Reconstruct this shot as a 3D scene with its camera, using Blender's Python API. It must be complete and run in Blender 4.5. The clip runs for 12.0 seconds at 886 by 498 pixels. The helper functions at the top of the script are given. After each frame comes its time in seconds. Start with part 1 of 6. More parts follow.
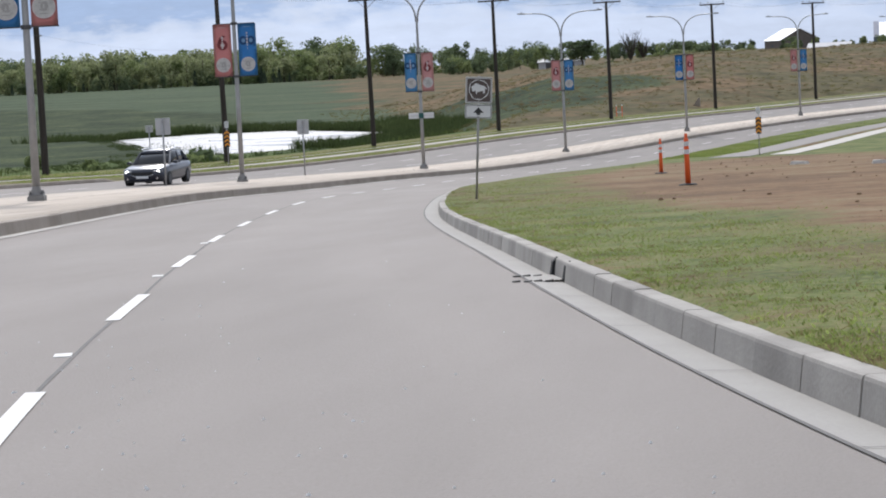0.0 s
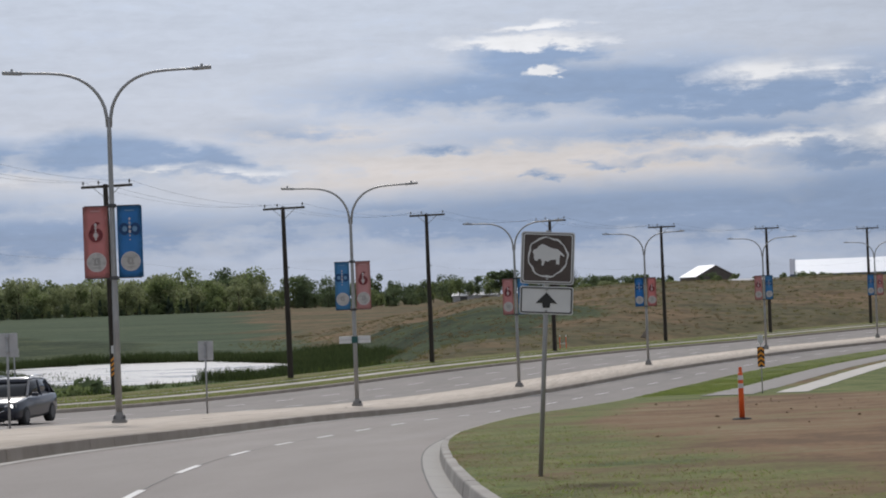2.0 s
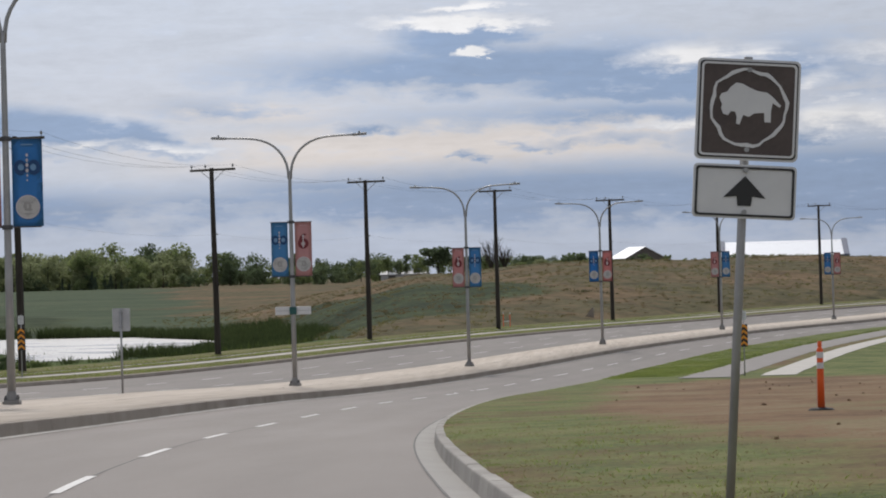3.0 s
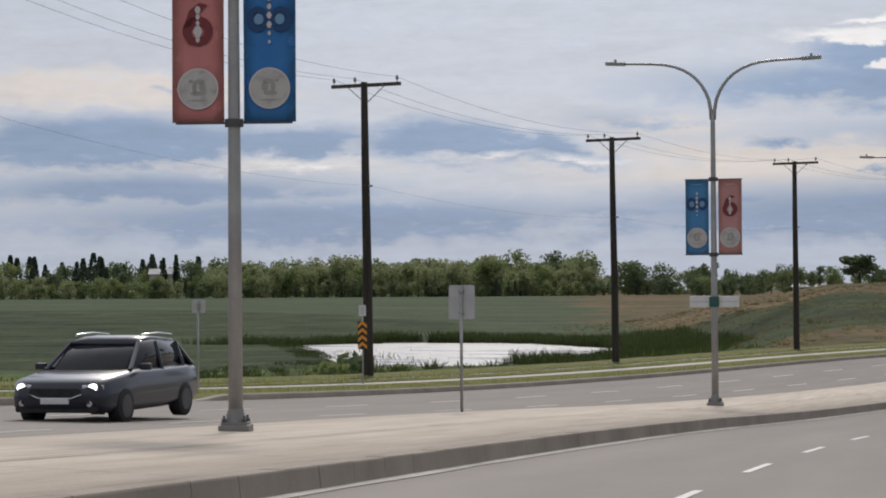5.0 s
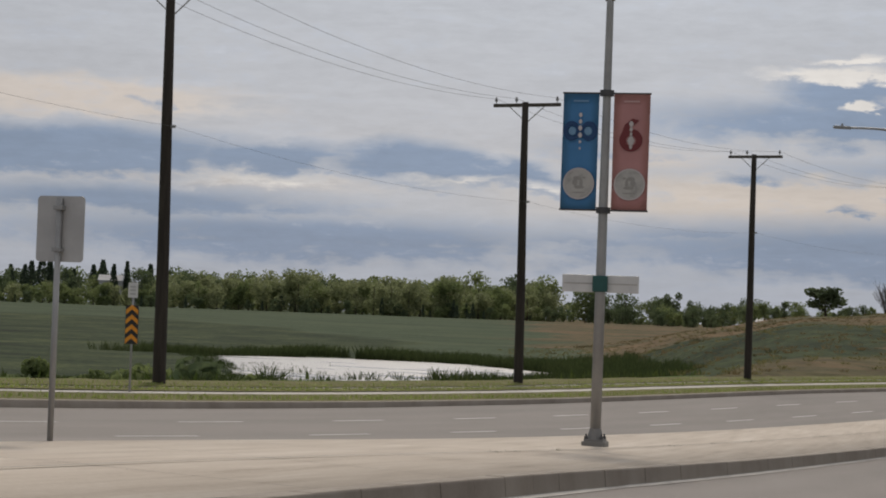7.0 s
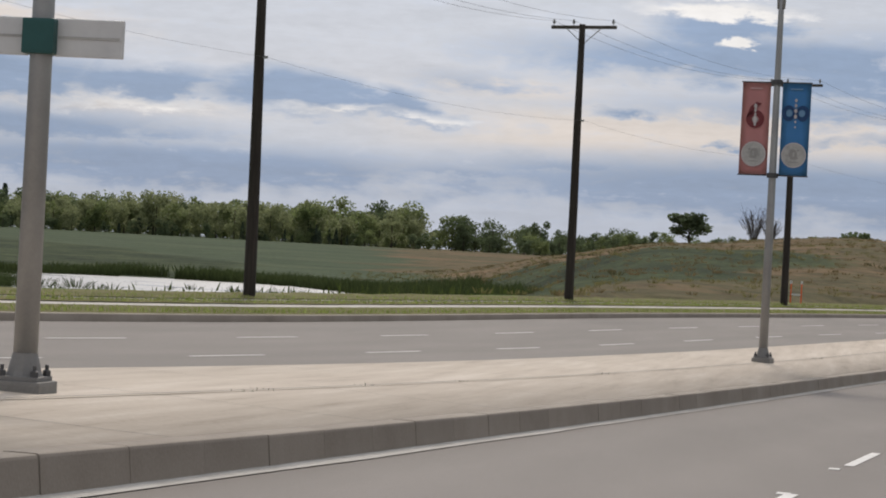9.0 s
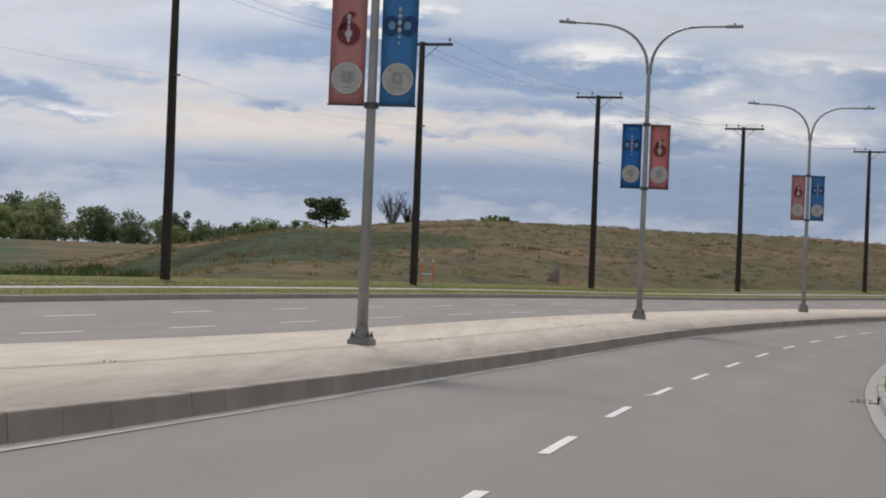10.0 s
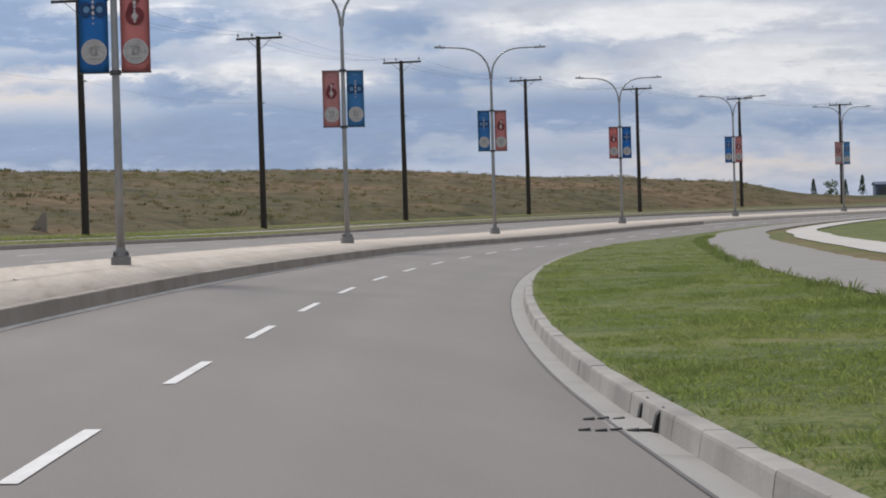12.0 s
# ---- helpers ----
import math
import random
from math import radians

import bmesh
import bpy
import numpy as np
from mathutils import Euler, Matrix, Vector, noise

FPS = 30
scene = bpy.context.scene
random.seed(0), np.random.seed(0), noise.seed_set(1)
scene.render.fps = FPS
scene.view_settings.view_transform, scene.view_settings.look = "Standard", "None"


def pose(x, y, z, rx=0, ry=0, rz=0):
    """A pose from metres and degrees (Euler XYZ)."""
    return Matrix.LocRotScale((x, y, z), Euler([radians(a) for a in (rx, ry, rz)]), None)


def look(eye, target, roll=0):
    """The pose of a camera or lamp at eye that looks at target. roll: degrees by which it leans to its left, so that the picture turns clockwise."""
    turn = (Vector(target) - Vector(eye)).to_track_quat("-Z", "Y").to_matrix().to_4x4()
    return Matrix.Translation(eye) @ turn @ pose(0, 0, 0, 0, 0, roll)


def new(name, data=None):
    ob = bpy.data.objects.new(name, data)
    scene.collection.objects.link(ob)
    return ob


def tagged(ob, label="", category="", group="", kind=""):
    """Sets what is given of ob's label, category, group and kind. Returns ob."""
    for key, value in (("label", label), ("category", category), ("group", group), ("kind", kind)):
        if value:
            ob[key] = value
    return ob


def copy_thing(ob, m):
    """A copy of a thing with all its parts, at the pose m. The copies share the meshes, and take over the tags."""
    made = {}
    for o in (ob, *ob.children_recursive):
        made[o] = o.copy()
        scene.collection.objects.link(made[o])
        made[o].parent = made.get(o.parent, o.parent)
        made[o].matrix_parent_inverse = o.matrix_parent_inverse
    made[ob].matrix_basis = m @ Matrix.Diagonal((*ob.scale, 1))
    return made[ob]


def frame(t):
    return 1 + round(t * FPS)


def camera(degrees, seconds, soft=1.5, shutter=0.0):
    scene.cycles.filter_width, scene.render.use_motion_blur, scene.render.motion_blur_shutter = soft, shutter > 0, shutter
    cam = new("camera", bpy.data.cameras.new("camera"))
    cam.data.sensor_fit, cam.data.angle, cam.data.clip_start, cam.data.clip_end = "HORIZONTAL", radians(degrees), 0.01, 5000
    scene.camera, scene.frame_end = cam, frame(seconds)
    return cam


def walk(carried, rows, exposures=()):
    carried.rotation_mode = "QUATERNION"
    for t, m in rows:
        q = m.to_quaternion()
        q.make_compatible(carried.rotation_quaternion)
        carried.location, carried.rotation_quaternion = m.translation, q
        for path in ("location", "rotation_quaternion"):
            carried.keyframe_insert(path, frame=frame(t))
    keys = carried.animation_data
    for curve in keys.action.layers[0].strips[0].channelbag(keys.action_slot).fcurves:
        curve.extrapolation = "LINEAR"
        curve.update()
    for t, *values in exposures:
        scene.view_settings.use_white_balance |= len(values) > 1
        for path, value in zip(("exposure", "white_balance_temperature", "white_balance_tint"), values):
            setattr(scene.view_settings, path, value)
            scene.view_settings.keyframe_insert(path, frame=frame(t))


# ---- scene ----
# camera: one long lens, carried along the curb lane of a curved divided road
cam = camera(21.65, 12.0, soft=1.9)

ROWS = [
    # seconds, x, y, z, yaw, pitch, roll
    (0.0, 33.271, -38.266, 3.957, 22.149, -4.591, -2.847),
    (0.5, 30.891, -33.125, 3.727, 21.244, -3.003, -2.337),
    (1.0, 28.395, -27.764, 3.493, 20.341, -1.236, -1.985),
    (1.5, 25.847, -22.414, 3.276, 20.124, 0.463, -2.291),
    (2.0, 23.397, -17.136, 3.058, 19.635, 1.112, -2.184),
    (2.5, 21.056, -11.918, 2.838, 17.986, 1.014, -2.070),
    (3.0, 18.754, -6.878, 2.585, 17.827, 0.563, -1.549),
    (3.5, 16.485, -1.766, 2.353, 22.155, -0.740, -2.015),
    (3.7, 15.625, 0.312, 2.257, 23.976, -0.532, -1.972),
    (5.3, 8.848, 17.414, 1.561, 28.183, 1.294, -0.014),
    (5.5, 8.111, 19.564, 1.484, 28.151, 1.497, 0.432),
    (6.0, 6.334, 24.683, 1.259, 28.131, 3.004, 0.579),
    (6.5, 4.797, 29.908, 1.025, 26.785, 3.503, 1.620),
    (7.0, 3.313, 35.152, 0.740, 27.095, 1.600, 2.117),
    (7.2, 2.695, 37.197, 0.642, 27.091, -0.314, 1.812),
    (8.8, -1.406, 53.720, -0.022, 24.900, -0.152, 2.974),
    (9.0, -1.901, 55.885, -0.112, 23.945, -0.010, 3.035),
    (9.5, -3.110, 61.289, -0.368, 17.600, 0.424, 2.484),
    (10.0, -4.215, 66.783, -0.638, 15.201, 0.178, 2.376),
    (10.5, -5.095, 72.320, -0.820, 13.174, 0.201, 1.421),
    (11.0, -5.906, 78.013, -1.008, 8.780, -0.257, 0.112),
    (11.5, -6.627, 83.582, -1.168, 4.968, -0.634, -1.080),
    (12.0, -7.282, 89.118, -1.322, 3.535, -0.999, -1.546),
]


def aim(x, y, z, yaw, pitch, roll):
    a, b = radians(yaw), radians(pitch)
    way = Vector((-math.sin(a) * math.cos(b), math.cos(a) * math.cos(b), math.sin(b)))
    return look((x, y, z), Vector((x, y, z)) + 50 * way, roll)


walk(cam, [(r[0], aim(*r[1:])) for r in ROWS], exposures=[(0.0, 0.42, 6080, 10), (0.5, 0.33, 6150, 10), (1.0, 0.16, 6200, 10), (1.5, -0.04, 6250, 10), (2.0, -0.16, 6270, 10), (2.5, -0.24, 6250, 10), (3.5, 0.02, 6550, 10), (5.5, -0.20, 6550, 10), (6.0, -0.27, 6550, 10),
                                                                   (6.5, -0.40, 6600, 10), (7.0, -0.40, 6900, 10), (9.0, -0.09, 6700, 10), (9.5, -0.10, 6600, 10), (10.5, -0.09, 6450, 10), (11.0, -0.10, 6450, 10), (11.5, 0.03, 6350, 10), (12.0, 0.03, 6280, 10)])

# ---- world and sun: bright overcast, sun veiled ahead of the camera ----
SUN_AZ = 25.0      # degrees to the left of +y
SUN_EL = 38.0
world = bpy.data.worlds.new("sky")
scene.world = world
world.use_nodes = True
wn, wl = world.node_tree.nodes, world.node_tree.links
wn.clear()


def wnode(kind, **kw):
    n = wn.new(kind)
    for k, val in kw.items():
        n.inputs[k].default_value = val
    return n


w_out = wnode("ShaderNodeOutputWorld")
w_bg = wnode("ShaderNodeBackground", Strength=1.0)
w_sky = wn.new("ShaderNodeTexSky")
w_sky.sky_type, w_sky.sun_disc = "NISHITA", False
w_sky.sun_elevation, w_sky.sun_rotation = radians(SUN_EL), radians(-SUN_AZ)
w_dim = wn.new("ShaderNodeVectorMath")
w_dim.operation = "SCALE"
w_dim.inputs["Scale"].default_value = 0.075
wl.new(w_sky.outputs[0], w_dim.inputs[0])
w_co = wn.new("ShaderNodeTexCoord")


def cloud(scale, loc, size, detail, rough, distort):
    m = wn.new("ShaderNodeMapping")
    m.inputs["Scale"].default_value, m.inputs["Location"].default_value = scale, loc
    wl.new(w_co.outputs["Generated"], m.inputs["Vector"])
    n = wnode("ShaderNodeTexNoise", Scale=size, Detail=detail, Roughness=rough, Distortion=distort)
    wl.new(m.outputs[0], n.inputs["Vector"])
    return n.outputs["Fac"]


def w_ramp(fac, stops):
    r = wn.new("ShaderNodeValToRGB")
    r.color_ramp.interpolation = "LINEAR"
    el = r.color_ramp.elements
    while len(el) < len(stops):
        el.new(0.5)
    for e, (pos, col) in zip(el, stops):
        e.position, e.color = pos, (*col, 1)
    wl.new(fac, r.inputs[0])
    return r.outputs[0]


def w_mix(fac, a, b):
    m = wn.new("ShaderNodeMix")
    m.data_type = "RGBA"
    if isinstance(fac, float):
        m.inputs["Factor"].default_value = fac
    else:
        wl.new(fac, m.inputs["Factor"])
    wl.new(a, m.inputs[6])
    wl.new(b, m.inputs[7])
    return m.outputs[2]


# cloud banks in uneven layers over the horizon, broken by finer cloud
w_sep = wn.new("ShaderNodeSeparateXYZ")
wl.new(w_co.outputs["Generated"], w_sep.inputs[0])


def w_math(op, a, b):
    m = wn.new("ShaderNodeMath")
    m.operation = op
    for k, val in enumerate((a, b)):
        if isinstance(val, (int, float)):
            m.inputs[k].default_value = val
        else:
            wl.new(val, m.inputs[k])
    return m.outputs[0]


# direction as degrees to the left of +y and above the horizon
az = w_math("MULTIPLY", w_math("ARCTAN2", w_math("MULTIPLY", w_sep.outputs[0], -1.0), w_sep.outputs[1]), 57.29578)
elev = w_math("MULTIPLY", w_sep.outputs[2], 57.29578)


def w_clamp(a):
    return w_math("MINIMUM", w_math("MAXIMUM", a, 0.0), 1.0)


def sky_noise(kx, ky, size, detail, rough, distort, seed):
    c = wn.new("ShaderNodeCombineXYZ")
    wl.new(w_math("MULTIPLY", az, kx), c.inputs[0])
    wl.new(w_math("MULTIPLY", elev, ky), c.inputs[1])
    c.inputs[2].default_value = seed
    n = wnode("ShaderNodeTexNoise", Scale=size, Detail=detail, Roughness=rough, Distortion=distort)
    wl.new(c.outputs[0], n.inputs["Vector"])
    return w_math("SUBTRACT", n.outputs["Fac"], 0.5)


swell = sky_noise(1, 1.6, 0.30, 2.0, 0.5, 0.0, 3.0)
lumps = sky_noise(1, 2.0, 0.85, 5.0, 0.52, 0.2, 11.0)
streaks = sky_noise(0.32, 2.4, 0.9, 7.0, 0.62, 0.35, 23.0)
fine = sky_noise(0.8, 2.3, 2.2, 7.0, 0.64, 0.25, 31.0)
warp = w_math("ADD", w_math("MULTIPLY", lumps, 0.75), w_math("ADD", w_math("MULTIPLY", fine, 0.34), w_math("MULTIPLY", streaks, 0.35)))
az_w = w_math("ADD", az, w_math("ADD", w_math("MULTIPLY", lumps, 2.6), w_math("MULTIPLY", streaks, 2.6)))
el_w = w_math("ADD", elev, warp)
w_at = wn.new("ShaderNodeCombineXYZ")
wl.new(az_w, w_at.inputs[0])
wl.new(el_w, w_at.inputs[1])

# cloud over the road ahead; each entry: azimuth, elevation, half width, half height, weight
UPPER_DECK = ((17.2, 5.62, 1.8, 0.62, 1.3), (15.9, 4.99, 6.4, 0.58, 1.3), (11.8, 4.51, 4.4, 0.47, 1.5), (20.1, 5.14, 3.0, 0.41, 0.6), (13.7, 5.39, 2.8, 0.55, 0.55), (9.0, 4.83, 2.8, 0.83, 0.7),
              (12.8, 3.82, 7.2, 0.41, 0.75), (9.4, 3.03, 2.3, 0.52, 1.2), (9.6, 4.44, 2.8, 0.76, 0.75), (4.3, 4.53, 2.2, 0.76, 0.9), (0.4, 3.66, 2.2, 0.62, 0.7), (3.2, 3.19, 2.3, 0.58, 1.0))
LOWER_DECK = ((14.9, 1.82, 9.9, 0.8, 1.25), (20.5, 2.17, 4.6, 0.36, 0.8), (8.3, 1.29, 3.6, 0.69, 0.9), (36.0, 3.65, 3.9, 0.64, 1.6), (31.5, 3.65, 2.3, 0.47, 1.35), (28.0, 3.7, 1.9, 0.52, 1.5), (25.6, 3.52, 1.4, 0.36, 0.8),
              (35.1, 2.46, 5.2, 0.52, 1.1), (30.4, 1.71, 8.6, 0.61, 1.15), (23.7, 1.92, 4.1, 0.41, 0.7), (7.8, 1.85, 5.0, 1.1, 1.4), (4.3, 2.32, 3.3, 0.76, 1.2), (-0.3, 2.33, 4.6, 0.64, 1.0), (-5.4, 1.89, 3.6, 0.55, 0.8), (-0.7, 1.34, 5.8, 0.47, 0.55))
SCUD = ((27.2, 3.66, 1.2, 0.41, 1.8), (25.5, 3.48, 1.2, 0.36, 1.4), (23.5, 4.11, 1.5, 0.33, 0.6), (19.5, 3.57, 0.8, 0.19, 1.0), (16.9, 2.78, 0.45, 0.14, 0.9), (15.7, 3.04, 0.4, 0.1, 0.6), (14.6, 3.09, 1.1, 0.14, 0.6), (13.1, 3.13, 1.0, 0.19, 0.6), (34.4, 4.93, 0.4, 0.11, 0.6))
SUNLIT = ((17.3, 6.12, 2.1, 0.19, 1.3), (17.1, 6.48, 1.2, 0.12, 1.3), (16.9, 5.38, 0.6, 0.11, 1.6), (11.5, 5.19, 1.9, 0.33, 0.9), (8.6, 4.26, 0.8, 0.55, 0.7), (10.9, 3.47, 2.8, 0.14, 0.9), (7.4, 3.45, 1.1, 0.41, 0.7), (31.7, 3.15, 3.0, 0.17, 0.7), (26.6, 3.31, 2.5, 0.14, 0.7), (30.1, 9.25, 2.2, 0.22, 0.7),
          (-2.3, 4.52, 3.6, 0.5, 1.3), (-4.7, 3.29, 3.0, 0.69, 1.3), (7.9, 3.45, 1.9, 0.5, 1.0), (6.4, 3.34, 1.7, 0.33, 0.8), (-6.7, 2.87, 1.4, 0.55, 1.0), (-0.1, 3.23, 1.4, 0.41, 0.8), (5.9, 5.08, 2.8, 0.28, 0.7), (1.8, 4.53, 1.7, 0.55, 0.8))
WARM = ((17.7, 2.97, 6.6, 0.72, 1.2), (13.1, 3.49, 3.0, 0.33, 1.2), (22.5, 3.97, 2.5, 0.28, 0.8), (36.3, 4.96, 4.1, 0.5, 1.3), (19.4, 2.82, 5.8, 0.55, 1.0), (33.5, 3.09, 5.5, 0.28, 0.7), (13.4, 2.8, 2.1, 0.41, 0.9), (-4.0, 0.9, 5.2, 0.55, 0.8))
beyond = w_clamp(w_math("MAXIMUM", w_math("DIVIDE", w_math("SUBTRACT", elev, 8.5), 3.0), w_math("MAXIMUM", w_math("DIVIDE", w_math("SUBTRACT", az, 41.0), 4.0), w_math("DIVIDE", w_math("SUBTRACT", -9.0, az), 4.0))))
general = w_math("MULTIPLY", w_math("MULTIPLY", w_math("SUBTRACT", cloud((1, 1, 5.0), (0.31, 0.4, 0.17), 3.2, 7.0, 0.58, 0.3), 0.52), 4.0), beyond)


def field(spots, out, gain=1.2):
    """The strongest of several soft-edged banks."""
    for a0, e0, wa, we, k in spots:
        m = wn.new("ShaderNodeMapping")
        m.vector_type = "TEXTURE"
        m.inputs["Location"].default_value, m.inputs["Scale"].default_value = (a0, e0, 0), (1.45 * wa, 1.45 * we, 1)
        wl.new(w_at.outputs[0], m.inputs["Vector"])
        g = wn.new("ShaderNodeTexGradient")
        g.gradient_type = "SPHERICAL"
        wl.new(m.outputs[0], g.inputs["Vector"])
        q = w_math("MULTIPLY", g.outputs["Fac"], gain * k)
        out = q if out is None else w_math("MAXIMUM", out, q)
    return out


ragged = w_math("ADD", w_math("MULTIPLY", streaks, 1.0), w_math("ADD", w_math("MULTIPLY", fine, 0.65), w_math("MULTIPLY", lumps, 0.75)))
bank = w_clamp(w_math("ADD", field(UPPER_DECK + LOWER_DECK + SCUD, general), ragged))
rim = w_clamp(w_math("ADD", field(SUNLIT, None, 1.2), w_math("MULTIPLY", ragged, 1.0)))
glow = w_clamp(w_math("ADD", field(WARM, None, 1.25), w_math("MULTIPLY", streaks, 0.5)))
tone = w_math("DIVIDE", w_math("ADD", elev, w_math("ADD", w_math("MULTIPLY", swell, 1.6), w_math("MULTIPLY", streaks, 1.6))), 30.0)
c_layer = w_ramp(tone, ((0.0, (0.43, 0.49, 0.61)), (0.035, (0.44, 0.50, 0.62)), (0.075, (0.50, 0.54, 0.63)), (0.13, (0.53, 0.555, 0.63)), (0.18, (0.50, 0.53, 0.605)), (0.25, (0.47, 0.505, 0.58)), (0.32, (0.46, 0.50, 0.575)), (0.6, (0.52, 0.545, 0.61)), (1.0, (0.60, 0.615, 0.66))))
c_warm = w_ramp(glow, ((0.0, (0.57, 0.575, 0.615)), (1.0, (0.66, 0.605, 0.58))))
c_bank = w_ramp(bank, ((0.05, (0.45, 0.50, 0.61)), (0.45, (0.35, 0.42, 0.555)), (1.0, (0.235, 0.32, 0.48))))
c_rim = w_ramp(rim, ((0.0, (0.60, 0.61, 0.66)), (1.0, (0.79, 0.775, 0.775))))
c_all = w_mix(w_ramp(glow, ((0.1, (0, 0, 0)), (0.8, (0.9,) * 3))), c_layer, c_warm)
c_all = w_mix(w_ramp(bank, ((0.04, (0, 0, 0)), (0.30, (0.42,) * 3), (0.85, (1, 1, 1)))), c_all, c_bank)
c_all = w_mix(w_ramp(rim, ((0.18, (0, 0, 0)), (0.5, (0.45,) * 3), (0.9, (0.95,) * 3))), c_all, c_rim)
shimmer = wn.new("ShaderNodeVectorMath")
shimmer.operation = "SCALE"
wl.new(c_all, shimmer.inputs[0])
wl.new(w_math("ADD", w_math("MULTIPLY", streaks, 0.36), w_math("ADD", w_math("MULTIPLY", fine, 0.22), 1.0)), shimmer.inputs["Scale"])
c_all = shimmer.outputs[0]
c_all = w_mix(0.06, c_all, w_dim.outputs[0])
# the veiled sun brightens the cloud around it
w_dot = wn.new("ShaderNodeVectorMath")
w_dot.operation = "DOT_PRODUCT"
w_dot.inputs[1].default_value = (-math.sin(radians(SUN_AZ)) * math.cos(radians(SUN_EL)), math.cos(radians(SUN_AZ)) * math.cos(radians(SUN_EL)), math.sin(radians(SUN_EL)))
wl.new(w_co.outputs["Generated"], w_dot.inputs[0])
veil = w_math("MULTIPLY", w_math("POWER", w_math("MAXIMUM", w_dot.outputs["Value"], 0.0), 14.0), 3.2)
w_gain = wn.new("ShaderNodeVectorMath")
w_gain.operation = "SCALE"
wl.new(c_all, w_gain.inputs[0])
wl.new(w_math("ADD", veil, 0.95), w_gain.inputs["Scale"])
c_all = w_gain.outputs[0]
wl.new(c_all, w_bg.inputs["Color"])
wl.new(w_bg.outputs[0], w_out.inputs[0])

sun_data = bpy.data.lights.new("sun", "SUN")
sun_data.energy, sun_data.angle, sun_data.color = 1.95, radians(9), (1.0, 0.90, 0.79)
sun = new("sun", sun_data)
sa, se = radians(SUN_AZ), radians(SUN_EL)
sun_from = Vector((-math.sin(sa) * math.cos(se), math.cos(sa) * math.cos(se), math.sin(se)))
sun.matrix_world = look(sun_from * 200, (0, 0, 0))


# ---- materials ----
def material(name, stops, rough=0.8, metal=0.0, scale=1.0, fine=0.0, bump=0.0, bump_scale=40.0, detail=6.0, spread=(0.3, 0.7), per_object=0.0, stretch=(1, 1, 1), per_island=0.0, thin=0.0, turn=0.0):
    """stops: colours from the darkest to the lightest patch; scale: patches to the metre; fine: grain mixed in."""
    m = bpy.data.materials.new(name)
    m.use_nodes = True
    n, l = m.node_tree.nodes, m.node_tree.links
    b = n["Principled BSDF"]
    b.inputs["Roughness"].default_value, b.inputs["Metallic"].default_value = rough, metal
    if rough >= 0.95:
        b.inputs["Specular IOR Level"].default_value = 0.12
    co = n.new("ShaderNodeTexCoord")
    ge = n.new("ShaderNodeNewGeometry")
    mp = n.new("ShaderNodeMapping")
    mp.inputs["Scale"].default_value = stretch
    mp.vector_type = "TEXTURE" if turn else "POINT"
    if turn:
        mp.inputs["Rotation"].default_value, mp.inputs["Scale"].default_value = (0, 0, radians(turn)), [1 / q for q in stretch]
    l.new(ge.outputs["Position"], mp.inputs["Vector"])
    big = n.new("ShaderNodeTexNoise")
    big.inputs["Scale"].default_value, big.inputs["Detail"].default_value = scale, detail
    big.inputs["Roughness"].default_value = 0.6
    l.new(mp.outputs[0], big.inputs["Vector"])
    ramp = n.new("ShaderNodeValToRGB")
    el = ramp.color_ramp.elements
    while len(el) < len(stops):
        el.new(0.5)
    for i, c in enumerate(stops):
        el[i].position = spread[0] + (spread[1] - spread[0]) * i / max(1, len(stops) - 1)
        el[i].color = (*c, 1)
    fac = big.outputs["Fac"]
    if fine:
        sm = n.new("ShaderNodeTexNoise")
        sm.inputs["Scale"].default_value, sm.inputs["Detail"].default_value = bump_scale, 4.0
        l.new(ge.outputs["Position"], sm.inputs["Vector"])
        mx = n.new("ShaderNodeMix")
        mx.inputs["Factor"].default_value = fine
        l.new(fac, mx.inputs[2])
        l.new(sm.outputs["Fac"], mx.inputs[3])
        fac = mx.outputs[0]
    l.new(fac, ramp.inputs[0])
    col = ramp.outputs[0]
    for amount, source in ((per_object, "o"), (per_island, "i")):
        if amount:
            src = n.new("ShaderNodeObjectInfo").outputs["Random"] if source == "o" else ge.outputs["Random Per Island"]
            hs = n.new("ShaderNodeHueSaturation")
            mr = n.new("ShaderNodeMapRange")
            mr.inputs["To Min"].default_value, mr.inputs["To Max"].default_value = 1 - amount, 1 + amount
            l.new(src, mr.inputs["Value"])
            l.new(mr.outputs[0], hs.inputs["Value"])
            l.new(col, hs.inputs["Color"])
            col = hs.outputs[0]
    l.new(col, b.inputs["Base Color"])
    if thin:
        tr = n.new("ShaderNodeBsdfTranslucent")
        l.new(col, tr.inputs["Color"])
        ms = n.new("ShaderNodeMixShader")
        ms.inputs[0].default_value = thin
        l.new(b.outputs[0], ms.inputs[1])
        l.new(tr.outputs[0], ms.inputs[2])
        l.new(ms.outputs[0], n["Material Output"].inputs["Surface"])
    if bump:
        bt = n.new("ShaderNodeTexNoise")
        bt.inputs["Scale"].default_value, bt.inputs["Detail"].default_value = bump_scale, 5.0
        l.new(ge.outputs["Position"], bt.inputs["Vector"])
        bp = n.new("ShaderNodeBump")
        bp.inputs["Strength"].default_value, bp.inputs["Distance"].default_value = bump, 0.02
        l.new(bt.outputs["Fac"], bp.inputs["Height"])
        l.new(bp.outputs[0], b.inputs["Normal"])
    return m


